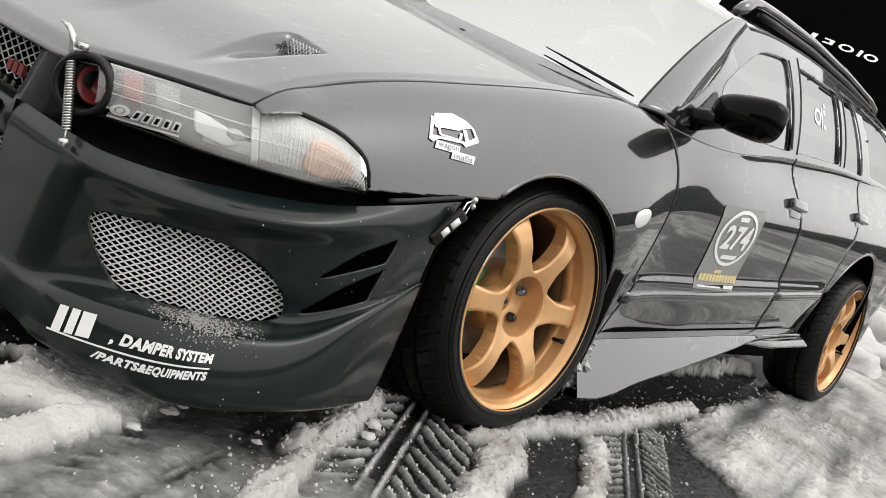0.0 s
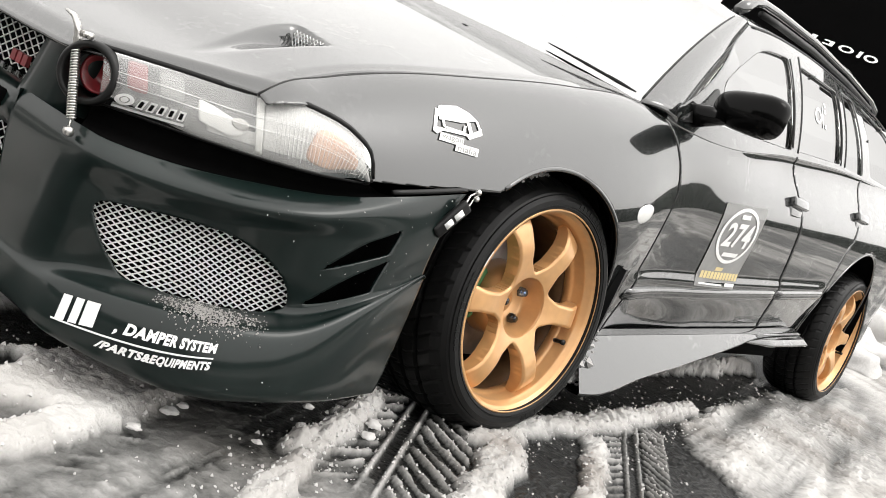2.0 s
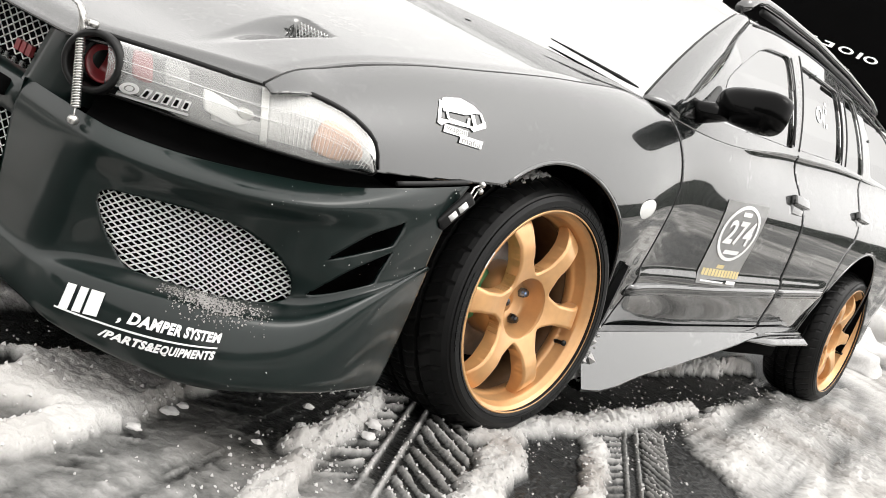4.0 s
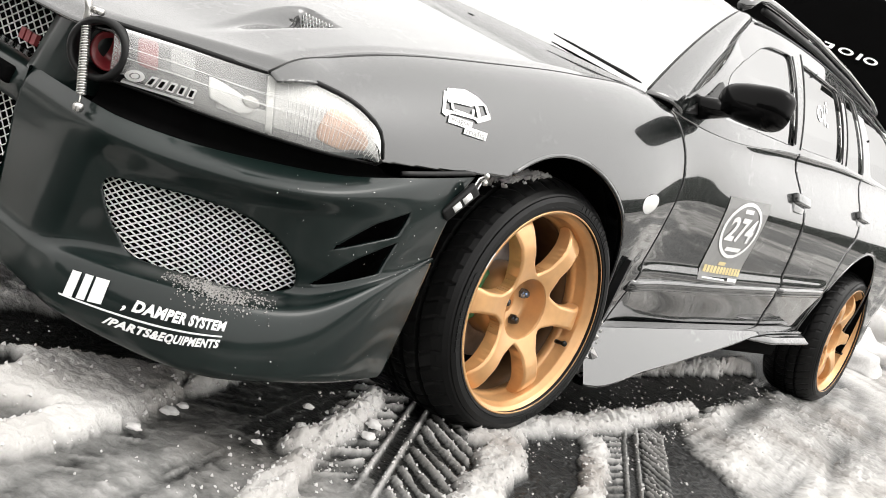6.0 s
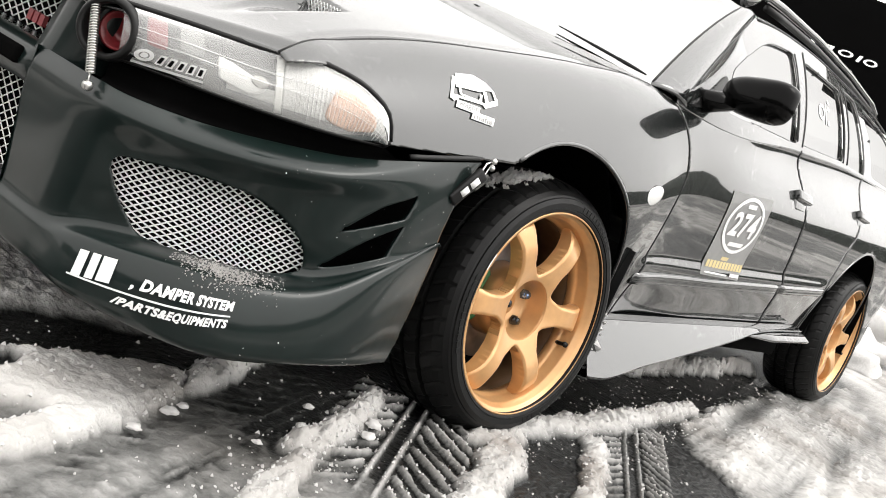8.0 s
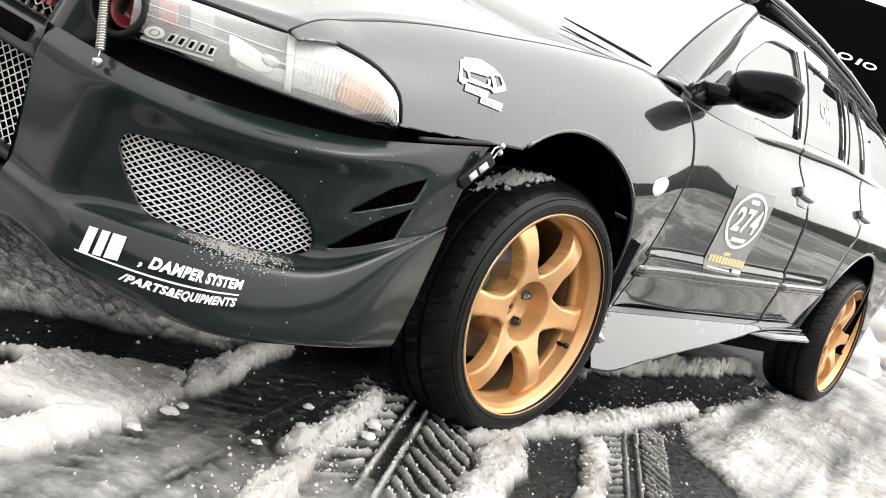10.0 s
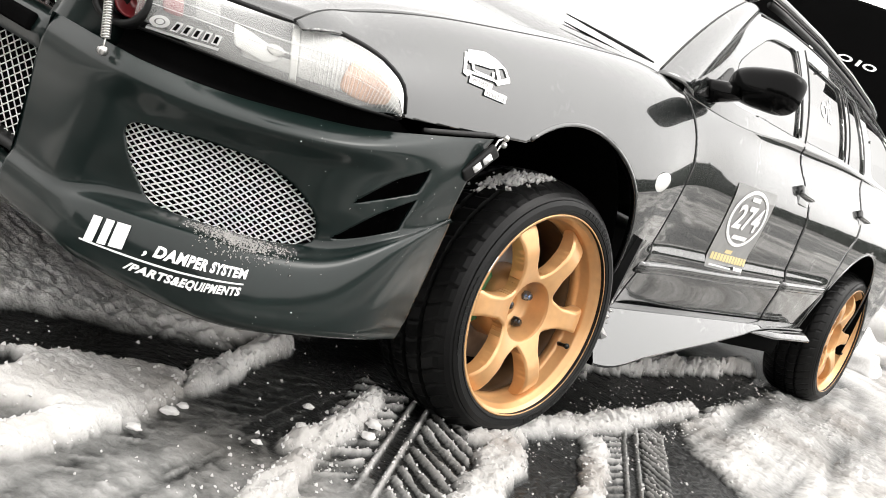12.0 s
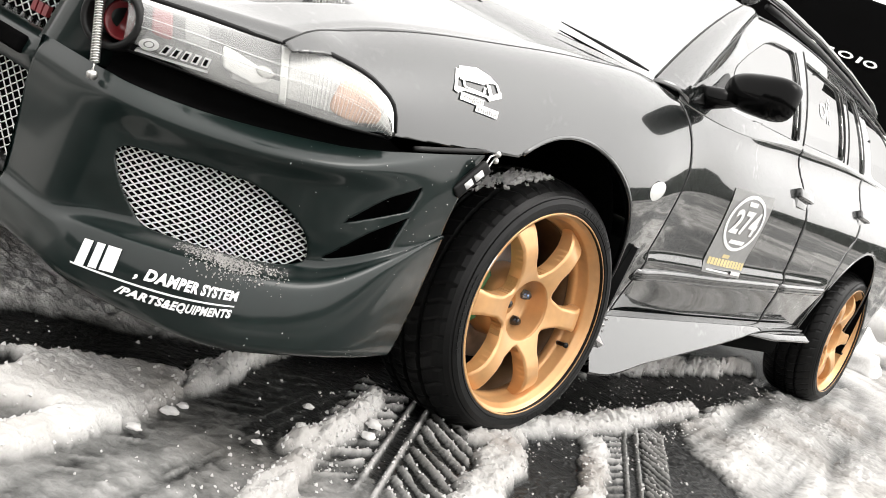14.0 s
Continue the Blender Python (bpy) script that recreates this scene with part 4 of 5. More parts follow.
def on_window(s, t):
    x, z = sticker(np.asarray(s), np.asarray(t))
    wt, zt, wr, zr = w_top(x), z_top(x), roof_w(x), roof_z(x)
    k = (z - zt) / (zr - zt)
    return x, -(wt + (wr - wt) * k + .018 * 4 * k * (1 - k)) + .006, z


decal("window_sticker", [hoop(.30, .5, .26, .20, .6), quad(.62, .25, .72, .78), quad(.80, .25, .95, .36), quad(.80, .62, .95, .73), quad(.80, .80, .95, .90)], on_window, WHITE, "white vinyl figures on the rear window")["kind"] = "stuff"

# club sticker on the fender
badge_map = corners((-.520, .525), (-.392, .530), (-.376, .598), (-.498, .592))
on_badge = lambda off: (lambda s, t: flank(*badge_map(np.asarray(s), np.asarray(t)), off))
decal("club_sticker", [([(.10, .72), (.16, .88), (.50, .99), (.74, .93), (.90, .80), (.72, .74), (.58, .66), (.30, .62), (.14, .58)], [tuple(range(9))]),
                       quad(.02, .30, .08, .80, .06), ([(.02, .30), (.10, .26), (.20, .36), (.66, .40), (.72, .34), (.98, .52), (.97, .66), (.92, .62), (.72, .46), (.16, .42), (.06, .40)], [tuple(range(11))]),
                       quad(.72, .44, .80, .72, -.06), quad(.93, .55, .985, .80, -.08), quad(.14, .14, .60, .32, .02), quad(.46, .0, .92, .19, .02),
                       quad(.22, .44, .60, .48), quad(.20, .46, .25, .62, -.02), quad(.58, .46, .63, .62, .03)], on_badge(.003), WHITE, "white outline sticker of a wagon with two words")
Pw, Fw = words("wagon", .0)
decal("club_words", [(Pw * (.40, .13) + (.18, .165), Fw)], on_badge(.0045), GREYV)
Pw, Fw = words("mafia", .0)
decal("club_words", [(Pw * (.38, .14) + (.50, .025), Fw)], on_badge(.0045), GREYV)

# tuner's logo on the head lamp
tl = corners((.055, .035), (.290, .12), (.302, .40), (.090, .36))
decal("tuner_logo", [hoop(.13, .62, .13, .36, .55), hoop(.13, .62, .05, .16, fill=True)] + [quad(.30 + i * .14, .30, .30 + i * .14 + .10, .92, .03, 2) for i in range(5)] + [quad(.02, .0, .98, .16, 0, 12)],
      lambda s, t: on_lamp(*tl(np.asarray(s), np.asarray(t)), .003), WHITE, "white oval-and-blocks maker's logo")
decal("tuner_logo", [quad(.325 + i * .14, .40, .325 + i * .14 + .05, .80, .02, 2) for i in range(5)], lambda s, t: on_lamp(*tl(np.asarray(s), np.asarray(t)), .0045), GLOSSBLACK)

# inside of the head lamp
def lamp_in(d):
    return lambda u, v: tuple(c + k for c, k in zip(lamp(u, v), (d, d, 0)))


soft_box = lambda u0, u1, v0, v1, r: poly([(u0, v0), (u1, v0), (u1, v1), (u0, v1)], r)
FROST = material("frosted_lamp_diffuser", (0.74, 0.74, 0.73), 0.4, coat=0.4, spread=0.18, scale=60, rspread=0.1, bump=0.25, bscale=220)
panel("lamp_reflector", lamp_in(.0025), (.28, .56, 40, .10, .90, 30), REFLECTOR_WHITE, car, poly([(.335, .30), (.44, .20), (.50, .34), (.505, .52), (.40, .62), (.335, .74)], .012), thick=.001, label="reflector bowl with its bright reflection painted white")
panel("lamp_bulb", lamp_in(.0015), (.42, .54, 20, .2, .8, 20), STEEL, car, lambda u, v: .030 - np.hypot(u - .475, (v - .47) * .30), thick=.001, label="steel bulb shield")
panel("lamp_divider", lamp_in(.0010), (.526, .552, 6, .06, .95, 12), BULB, car, thick=.001, label="bright upright between lamp and indicator")
panel("lamp_diffuser", lamp_in(.0045), (.55, .985, 40, .05, .96, 24), FROST, car, thick=.001, label="frosted fluted indicator cover")
panel("lamp_diffuser", lamp_in(.0050), (.36, .55, 20, .04, .40, 12), FROST, car, thick=.001)
panel("indicator_lens", lamp_in(.0020), (.60, .97, 40, .06, .95, 24), AMBER, car, poly([(.70, .14), (.90, .10), (.95, .50), (.90, .74), (.74, .84)], .05), thick=.001, label="faded amber indicator insert")
panel("inner_reflector", lamp_in(.0050), (.08, .24, 20, .30, .98, 16), RED, car, soft_box(.11, .175, .42, .94, .02), thick=.001, label="dull red patch behind the lens")
panel("inner_reflector", lamp_in(.0050), (.18, .32, 20, .40, .98, 16), GREYV, car, soft_box(.21, .29, .50, .92, .02), thick=.001)
for v in (.50, .68):
    panel("lens_line", lambda u, w: on_lamp(u, w, .0022), (.06, .93, 60, v, v + .007, 2), WHITE, car, thick=0)
for i in range(22):
    u = .60 + i * .0145
    panel("lens_flute", lambda a, b: on_lamp(a, b, .0022), (u, u + .0010, 2, .14 if i % 3 else .08, .66 + .012 * (i % 5), 8), LAMPGREY, car, thick=0)
# seals round the lamp and the bonnet
for nm, pts, r in (("lamp_seal", [lamp(np.array(u), np.array(1.0)) for u in np.linspace(.0, 1, 30)] + [lamp(np.array(1.0), np.array(v)) for v in (.7, .4, .1, 0)], .0042),
                   ("lamp_seal", [lamp(np.array(u), np.array(0.0)) for u in np.linspace(.0, 1, 30)], .0032)):
    for sgn in (1, -1):
        bm = bmesh.new()
        tube(bm, [(float(p[0]) + .001, sgn * (float(p[1]) + .001), float(p[2]) + .001) for p in pts], r, 8)
        part(nm, bm, TRIM, car)
# black sheet for the shaded gap under the lamp, behind the bumper's upper edge
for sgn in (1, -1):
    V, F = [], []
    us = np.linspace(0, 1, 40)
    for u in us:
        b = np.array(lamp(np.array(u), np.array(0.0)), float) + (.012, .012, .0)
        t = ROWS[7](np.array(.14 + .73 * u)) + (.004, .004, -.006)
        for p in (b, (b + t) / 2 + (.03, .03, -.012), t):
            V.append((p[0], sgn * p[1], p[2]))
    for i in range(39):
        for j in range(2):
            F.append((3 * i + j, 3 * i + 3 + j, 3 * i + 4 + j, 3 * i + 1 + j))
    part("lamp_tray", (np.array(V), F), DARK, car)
    bm = bmesh.new()
    rows_ = [np.array(ROWS[7](np.array(a))) + (.006, .006, .012) for a in np.linspace(.84, 1.0, 12)]
    tube(bm, [(p[0], sgn * p[1], p[2] - .006) for p in rows_], [.0045] * 10 + [.0045, .003], 8)
    part("fender_gap_strip", bm, TRIM, car)

# round intake beside the lamp
ring_at = Matrix.Translation((-.980, -.572, .432)) @ Matrix.Rotation(radians(-62), 4, "Z")
for sgn in (1, -1):
    for nm, prof, mt in (("intake_ring", [(.036, -.012), (.041, -.016), (.046, -.012), (.047, .02), (.040, .06), (.036, .02)], TRIM), ("intake_duct", [(.0, .062), (.022, .060), (.030, .03), (.026, .03), (.02, .052), (.0, .055)], RED)):
        P, F = lathe(prof, 40, True)
        P = np.array([(ring_at @ Vector(p)) for p in P]) * (1, sgn, 1)
        part(nm, (P, F), mt, car)
part("front_panel", box(-.885, -.84, -.50, .50, .28, .47), DARK, car)

# bonnet pull spring with its hook
top, bot = Vector((-1.000, -.546, .462)), Vector((-1.006, -.606, .358))
spring = new("bonnet_spring")
spring.parent = car
tagged(spring, "bright steel tension spring with hook")
bm = bmesh.new()
ax = (bot - top).normalized()
s1_ = ax.cross(Vector((0, 0, 1))).normalized()
s2_ = ax.cross(s1_)
N = 26 * 10
tube(bm, [top + (bot - top) * (.06 + .86 * i / N) + (s1_ * math.cos(2 * math.pi * i / 10) + s2_ * math.sin(2 * math.pi * i / 10)) * .0062 for i in range(N + 1)], .0013, 5)
part("coil", bm, STEEL, spring)
bm = bmesh.new()
tube(bm, [top + (bot - top) * .90, bot - ax * .006, bot + Vector((-.004, -.003, -.004)), bot + Vector((-.002, .004, -.010))], .0016, 6)
part("end_wire", bm, STEEL, spring)
part("mount_bolt", lathe([(.0, -.006), (.006, -.006), (.0075, -.003), (.0075, .004), (.0, .006)], 12), STEEL, spring).location = bot + Vector((-.002, -.003, -.008))
bm = bmesh.new()
tube(bm, [top + (bot - top) * .06, top + Vector((0, .002, .010)), top + Vector((-.004, .006, .026)), top + Vector((-.006, .018, .036)), top + Vector((-.006, .040, .038))], [.006, .0065, .006, .0045, .002], 8)
part("hook", bm, STEEL, spring)
bm = bmesh.new()
tube(bm, [top + Vector((.0, -.004, .018)), top + Vector((.004, -.022, .020))], .005, 8)
part("hook_pin", bm, STEEL, spring)

# nose: upper grille, bar, lower mouth
wire_mesh("grille_mesh", lambda a, v: (-.925 + .02 * a * a, a, v), -.47, .47, .365, .458, 42, 11, MESHSTEEL, lambda a, v: np.ones_like(a), r=.0015, both=False)
wire_mesh("mouth_mesh", lambda a, v: (-.925 + .02 * a * a, a, v), -.55, .55, .125, .305, 50, 20, MESHSTEEL, lambda a, v: np.ones_like(a), r=.0014, both=False)
# near-black sheet gives the depth behind the grille its shade
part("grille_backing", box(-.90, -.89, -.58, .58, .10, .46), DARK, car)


def bar(name, pts, prof, mat, label=""):
    """A straight moulded bar across the nose: section (x, z) swept along y."""
    V, F = [], []
    for y in pts:
        for x, z in prof:
            V.append((x + .05 * y * y, y, z))
    n = len(prof)
    for i in range(len(pts) - 1):
        for j in range(n):
            F.append((i * n + j, i * n + (j + 1) % n, (i + 1) * n + (j + 1) % n, (i + 1) * n + j))
    F += [tuple(range(n))[::-1], tuple((len(pts) - 1) * n + j for j in range(n))]
    return part(name, (np.array(V), F), mat, car, label)


ys = list(np.linspace(-.475, .475, 24))
bar("nose_bar", ys, [(-.94, .365), (-.985, .360), (-1.000, .345), (-1.004, .325), (-.995, .300), (-.94, .292)], BUMPER)
for y in (-.30, .0, .30):
    bm = box(-1.003, -.97, y - .125, y + .125, .318, .346, .006)
    part("bar_slot", bm, DARK, car)
bar("lower_splitter", list(np.linspace(-.56, .56, 24)), [(-.90, .125), (-.965, .122), (-.985, .105), (-.985, .080), (-.97, .066), (-.88, .066)], BUMPER)
bar("mouth_rib", list(np.linspace(-.54, .54, 16)), [(-.92, .150), (-.950, .146), (-.955, .132), (-.92, .126)], TRIM)
bar("bonnet_edge", list(np.linspace(-.52, .52, 24)), [(-.965, .462), (-.985, .458), (-.985, .452), (-.94, .448)], TRIM)
emb = bmesh.new()
for k in range(3):
    box(-.938, -.930, -.345 - .022 + k * .016, -.345 - .022 + k * .016 + .012, .376, .394, bm=emb)
part("grille_emblem", emb, RED, car, "small red emblem on the mesh", smooth=False)
for sgn in (1, -1):
    # inner return of the bumper beside the grille
    V = [(-.998, sgn * -.46, .362), (-.90, sgn * -.44, .362), (-.90, sgn * -.44, .29), (-.995, sgn * -.462, .29), (-.985, sgn * -.48, .13), (-.90, sgn * -.46, .13)]
    part("bumper_return", (np.array(V), [(0, 1, 2, 3), (3, 2, 5, 4)]), BUMPER, car, smooth=False)
    # upright beside the upper grille
    V, F = [], []
    zs = np.linspace(.355, .462, 10)
    for z in zs:
        t = (z - .355) / .107
        for k, (dx, dy) in enumerate(((.07, -.438), (.0, -.452), (-.004, -.475), (.0, -.51), (.02, -.535), (.06, -.545))):
            V.append((-.988 + dx + .010 * t, sgn * (dy + .012 * (1 - t)), z))
    for i in range(9):
        for j in range(5):
            F.append((i * 6 + j, i * 6 + j + 1, i * 6 + 7 + j, i * 6 + 6 + j))
    part("grille_upright", (np.array(V), F), BUMPER, car)

# bonnet duct mesh
wire_mesh("duct_mesh", lambda a, v: (-.598 + 0 * a, -a, v), .546, .628, .560, .604, 10, 8, MESHSTEEL, lambda a, v: np.minimum(.601 - v, v - .600 + .034 * np.clip(1.05 - (a - .548) / .080, 0, 1)), r=.0010)
for sgn in (1, -1):
    part("washer_jet", box(.030, .046, sgn * .41 - .007, sgn * .41 + .007, .728, .745, .003), TRIM, car)

# cowl and wiper
panel("cowl", lambda u, v: (.17 + .115 * u**2 + .04 * v, -.752 * u, .757 + .010 * v - .012 * u), (0, 1, 30, 0, 1, 4), PAINT, car, thick=.004, both="whole")
for k, (y0, y1) in enumerate(((-.735, -.50), (.02, .36))):
    wi = bmesh.new()
    pts = [screen(np.array(abs(y) / .752), np.array(.015 + .03 * (i / 9))) for i, y in enumerate(np.linspace(y0, y1, 10))]
    tube(wi, [(float(p[0]) - .006, y, float(p[2]) + .008) for p, y in zip(pts, np.linspace(y0, y1, 10))], [.002, .004, .005, .004, .004, .004, .003, .003, .002, .0015], 6)
    part("wiper", wi, TRIM, car, "black windscreen wiper")

# side moulding, sill skirt, arch lips
for x0, x1 in ((.425, 1.512), (1.528, 2.035)):
    for sgn in (1, -1):
        xs_ = np.linspace(x0, x1, 30)
        V, F = [], []
        prof = [(-.004, .000), (.006, .001), (.011, .006), (.012, .013), (.010, .017), (.013, .020), (.012, .026), (.006, .031), (-.004, .032)]
        for i, x in enumerate(xs_):
            zb = .318 + (x - .447) * .0723
            end = min(1.0, .35 + 10 * min(x - x0, x1 - x) / .06)
            yb = float(flank(np.array(x), np.array(zb + .016))[1])
            for w, z in prof:
                V.append((x, sgn * (yb - w * end), zb + z))
        n = len(prof)
        for i in range(29):
            for j in range(n - 1):
                F.append((i * n + j, (i + 1) * n + j, (i + 1) * n + j + 1, i * n + j + 1))
        F += [tuple(range(n)), tuple(29 * n + j for j in range(n))[::-1]]
        part("side_moulding", (np.array(V), F), PAINT, bpy.data.objects[("front_door" if x0 < 1 else "rear_door") + ("" if sgn == 1 else ".001")])
sk_bot = curve([.28, .355, .61, .94, 1.34, 1.50, 1.75, 1.97], [.098, .096, .132, .177, .236, .262, .283, .296])
for sgn in (1, -1):
    V, F = [], []
    xs_ = np.linspace(.285, 1.97, 60)
    for x in xs_:
        zt, zb = .222 + (x - .382) * .0487, float(sk_bot(x))
        zb = min(zb, zt - .006)
        for w, z in ((.845, zt + .004), (.868, zt), (.874, zt - .004), (.876 + .058 * (zt - zb) / .12, zb + .006), (.874 + .058 * (zt - zb) / .12, zb), (.862 + .05 * (zt - zb) / .12, zb - .003), (.80, zb + .012)):
            V.append((x, -sgn * w, z))
    for i in range(59):
        for j in range(6):
            F.append((i * 7 + j, i * 7 + 7 + j, i * 7 + 8 + j, i * 7 + 1 + j))
    skirt = part("side_skirt", (np.array(V), F), PAINT, car, "painted side skirt with melted snow on it")
    skirt.data.set_sharp_from_angle(angle=radians(28))
    V, F = [], []
    for i, x in enumerate(np.linspace(1.32, 1.98, 20)):
        t = i / 19
        zc = .236 + .032 * t
        g = min(1.0, .05 + t * 2.2)
        for w, z in ((.84, .020 + .012 * t), (.884 + .008 * t, .018), (.905 + .01 * t, .006), (.902 + .01 * t, -.002), (.84, -.006)):
            V.append((x, -sgn * (.84 + (w - .84) * g), zc + z * g))
    for i in range(19):
        for j in range(4):
            F.append((i * 5 + j, i * 5 + 5 + j, i * 5 + 6 + j, i * 5 + 1 + j))
    part("skirt_fin", (np.array(V), F), PAINT, car)
    for cx, cz, r, a0, a1, nm in ((FA, FAZ, FAR, 0.03, .69, "arch_lip"), (RA, RAZ, RAR, -.05, 1.02, "arch_lip")):
        bm = bmesh.new()
        pts = []
        for t in np.linspace(a0, a1, 50):
            x, z = cx + r * math.cos(math.pi * t), cz + r * math.sin(math.pi * t)
            p = flank(np.array(x), np.array(z), .0)
            pts.append((x, sgn * float(p[1]) * .998, z))
        tube(bm, pts, .0050, 8)
        part(nm, bm, PAINT, car)
    # mud flap piece behind the front wheel
    V = [(.290, -sgn * .905, .40), (.325, -sgn * .893, .40), (.345, -sgn * .885, .25), (.300, -sgn * .90, .17), (.285, -sgn * .80, .17), (.285, -sgn * .80, .40)]
    part("splash_guard", (np.array(V), [(0, 1, 2, 3), (0, 3, 4, 5)]), TRIM, car, smooth=False)

# dark shut lines of the doors
for edge, z0, z1 in ((door_front, .225, .735), (door_mid, .285, .825), (door_rear, .66, .875)):
    for sgn in (1, -1):
        bm = bmesh.new()
        zs = np.linspace(z0, z1, 40)
        xs_ = edge(zs) + 0 * zs
        _, ys_, _ = flank(xs_, zs)
        tube(bm, [(float(x), sgn * (float(y) + .0012), float(z)) for x, y, z in zip(xs_, ys_, zs)], .0027, 6)
        part("shut_line", bm, TRIM, car)

# door handles, side marker
DOORS = {1.385: ("front_door", "front_door.001"), 2.165: ("rear_door", "rear_door.001")}
for x0, z0 in ((1.385, .700), (2.165, .752)):
    for sgn in (1, -1):
        y = float(flank(np.array(x0), np.array(z0))[1])
        hd = box(x0 - .070, x0 + .070, -.010, .010, -.015, .015, .006, 3)
        ob = part("door_handle", hd, PAINT, bpy.data.objects[DOORS[x0][0 if sgn == 1 else 1]])
        ob.matrix_basis = pose(0, sgn * (y - .008), z0, sgn * -28, 0, 0)
        cup = box(x0 - .075, x0 + .045, -.006, .010, -.050, -.014, .010, 3)
        ob = part("handle_cup", cup, PAINT, bpy.data.objects[DOORS[x0][0 if sgn == 1 else 1]])
        ob.matrix_basis = pose(0, sgn * (y - .004), z0, sgn * -14, 0, 0)
mk = lathe([(.0, -.010), (.55, -.009), (.85, -.005), (1.0, .002), (1.0, .006)], 28)
for sgn in (1, -1):
    y = float(flank(np.array(.258), np.array(.530))[1])
    ob = part("side_marker_lamp", (mk[0] * (.040, .45, .024), mk[1]), BULB, car, "white oval side marker lens")
    ob.matrix_basis = pose(.258, sgn * (y - .001), .530, 4, -12, 0) if sgn == 1 else pose(.258, sgn * (y - .001), .530, 0, 0, 180)

# door mirror
for sgn in (1, -1):
    bm = bmesh.new()
    bmesh.ops.create_uvsphere(bm, u_segments=40, v_segments=24, radius=1)
    for v in bm.verts:
        p = v.co
        n = (abs(p.y) ** 3.2 + abs(p.z) ** 3.2 + abs(p.x) ** 2.4) ** (1 / 3.0)
        p = p / n
        z = p.z * (.050 + .008 * p.y * -1)
        x = p.x * .055
        if p.x > .2:
            x = .2 * .055 + (p.x - .2) * .02
        v.co = (x, p.y * .094, z + .010 * p.y * -1)
    shell = part("door_mirror", bm, GLOSSBLACK, car, "gloss black door mirror")
    shell.matrix_basis = pose(.565, -sgn * .897, .838, 0, 0, -sgn * 12)
    bm = bmesh.new()
    tube(bm, [(.50, -sgn * .790, .775), (.52, -sgn * .815, .790), (.545, -sgn * .850, .808)], [.030, .026, .022], 12)
    part("mirror_arm", bm, GLOSSBLACK, car)
SAIL = poly([(.415, .750), (.625, .785), (.668, .868), (.655, .872)], .004)
panel("mirror_sail", lambda x, s: tuple(c + d for c, d in zip(cabin_side(x, s), (0, -.004, .001))), (.40, .72, 50, 0, .7, 50), TRIM, car, lambda x, s: SAIL(x, cabin_side(x, s)[2]), thick=.004)
# dark seals: belt line, door frame, window pillars
def seal(name, f, pts, r, mat=TRIM):
    for sgn in (1, -1):
        bm = bmesh.new()
        tube(bm, [(float(p[0]), sgn * float(p[1]), float(p[2])) for p in (f(np.array(a), np.array(b)) for a, b in pts)], r, 6)
        part(name, bm, mat, car)


seal("frame_gap", pillar, [(1.0, t) for t in np.linspace(.02, 1, 30)], .0032)
seal("frame_gap", lambda x, s: cabin_side(x, s), [(x, .985) for x in np.linspace(1.13, 3.0, 40)], .0032)
seal("screen_seal", screen, [(1.0, t) for t in np.linspace(.02, 1, 30)], .0022)
for poly_pts in ([(1.318, .08), (1.43, .83)], [(1.372, .05), (1.545, .90)], [(1.905, .05), (1.99, .88)], [(1.962, .05), (2.06, .88)]):
    (xa, sa), (xb, sb) = poly_pts
    seal("window_seal", lambda x, s: tuple(c + d for c, d in zip(cabin_side(x, s), (0, .001, 0))), [(xa + (xb - xa) * t, sa + (sb - sa) * t) for t in np.linspace(0, 1, 14)], .0040)
# bonnet to fender gap
seal("bonnet_gap", lambda x, k: (x, -w_top(x), z_top(x) - .002), [(x, 0) for x in np.linspace(-.84, .27, 50)], .0030)

# roof rails
for sgn in (1, -1):
    bm = bmesh.new()
    pts = [(1.10, .515, 1.135), (1.15, .510, 1.160), (1.20, .505, 1.188), (1.28, .500, 1.203), (1.42, .500, 1.213), (1.83, .500, 1.229), (2.31, .498, 1.230), (2.75, .492, 1.218), (2.86, .490, 1.200), (2.93, .490, 1.165)]
    tube(bm, [(x, -sgn * y, z) for x, y, z in pts], [.016, .020, .018, .014, .013, .013, .013, .014, .018, .016], 10)
    part("roof_rail", bm, PAINT, car)
    bm = bmesh.new()
    tube(bm, [(x, -sgn * (y + .010), z - .032) for x, y, z in pts[3:8]], .012, 8)
    part("rail_foot_strip", bm, TRIM, car)

# raised tailgate with its glass
TAILBLACK = material("satin_black_tailgate", (0.0012, 0.0012, 0.0012), 0.6, ior=1.04, spread=0.3)
def gate(u, v):
    return 3.04 + .50 * v + .02 * (1 - u * u), -(.53 + .06 * v) * u, 1.165 + .60 * v + .03 * (1 - u * u)


panel("tailgate", gate, (0, 1, 30, 0, 1, 40), TAILBLACK, car, thick=.03, both="whole", label="open black tailgate")
def on_gate(s, t):
    s, t = np.asarray(s, float), np.asarray(t, float)
    y, v = .06 - .34 * s, .395 + .075 * t
    return 3.04 + .50 * v + .02 * (1 - (y / .55) ** 2) - .006, y, 1.165 + .60 * v + .03 * (1 - (y / .55) ** 2) + .004


for shape in ([quad(.02, .1, .10, .9, .0, 2)], [quad(.22, .2, .31, .35), quad(.22, .65, .31, .8), quad(.31, .2, .37, .8)], [hoop(.56, .5, .11, .40, .62)], [quad(.74, .1, .79, .9)], [hoop(.93, .5, .10, .4, .6)]):
    decal("tailgate_letter", shape, on_gate, WHITE, "white mirrored letter on the glass")
part("tail_panel", box(3.38, 3.46, -.70, .70, .28, .50, .02), PAINT, car)
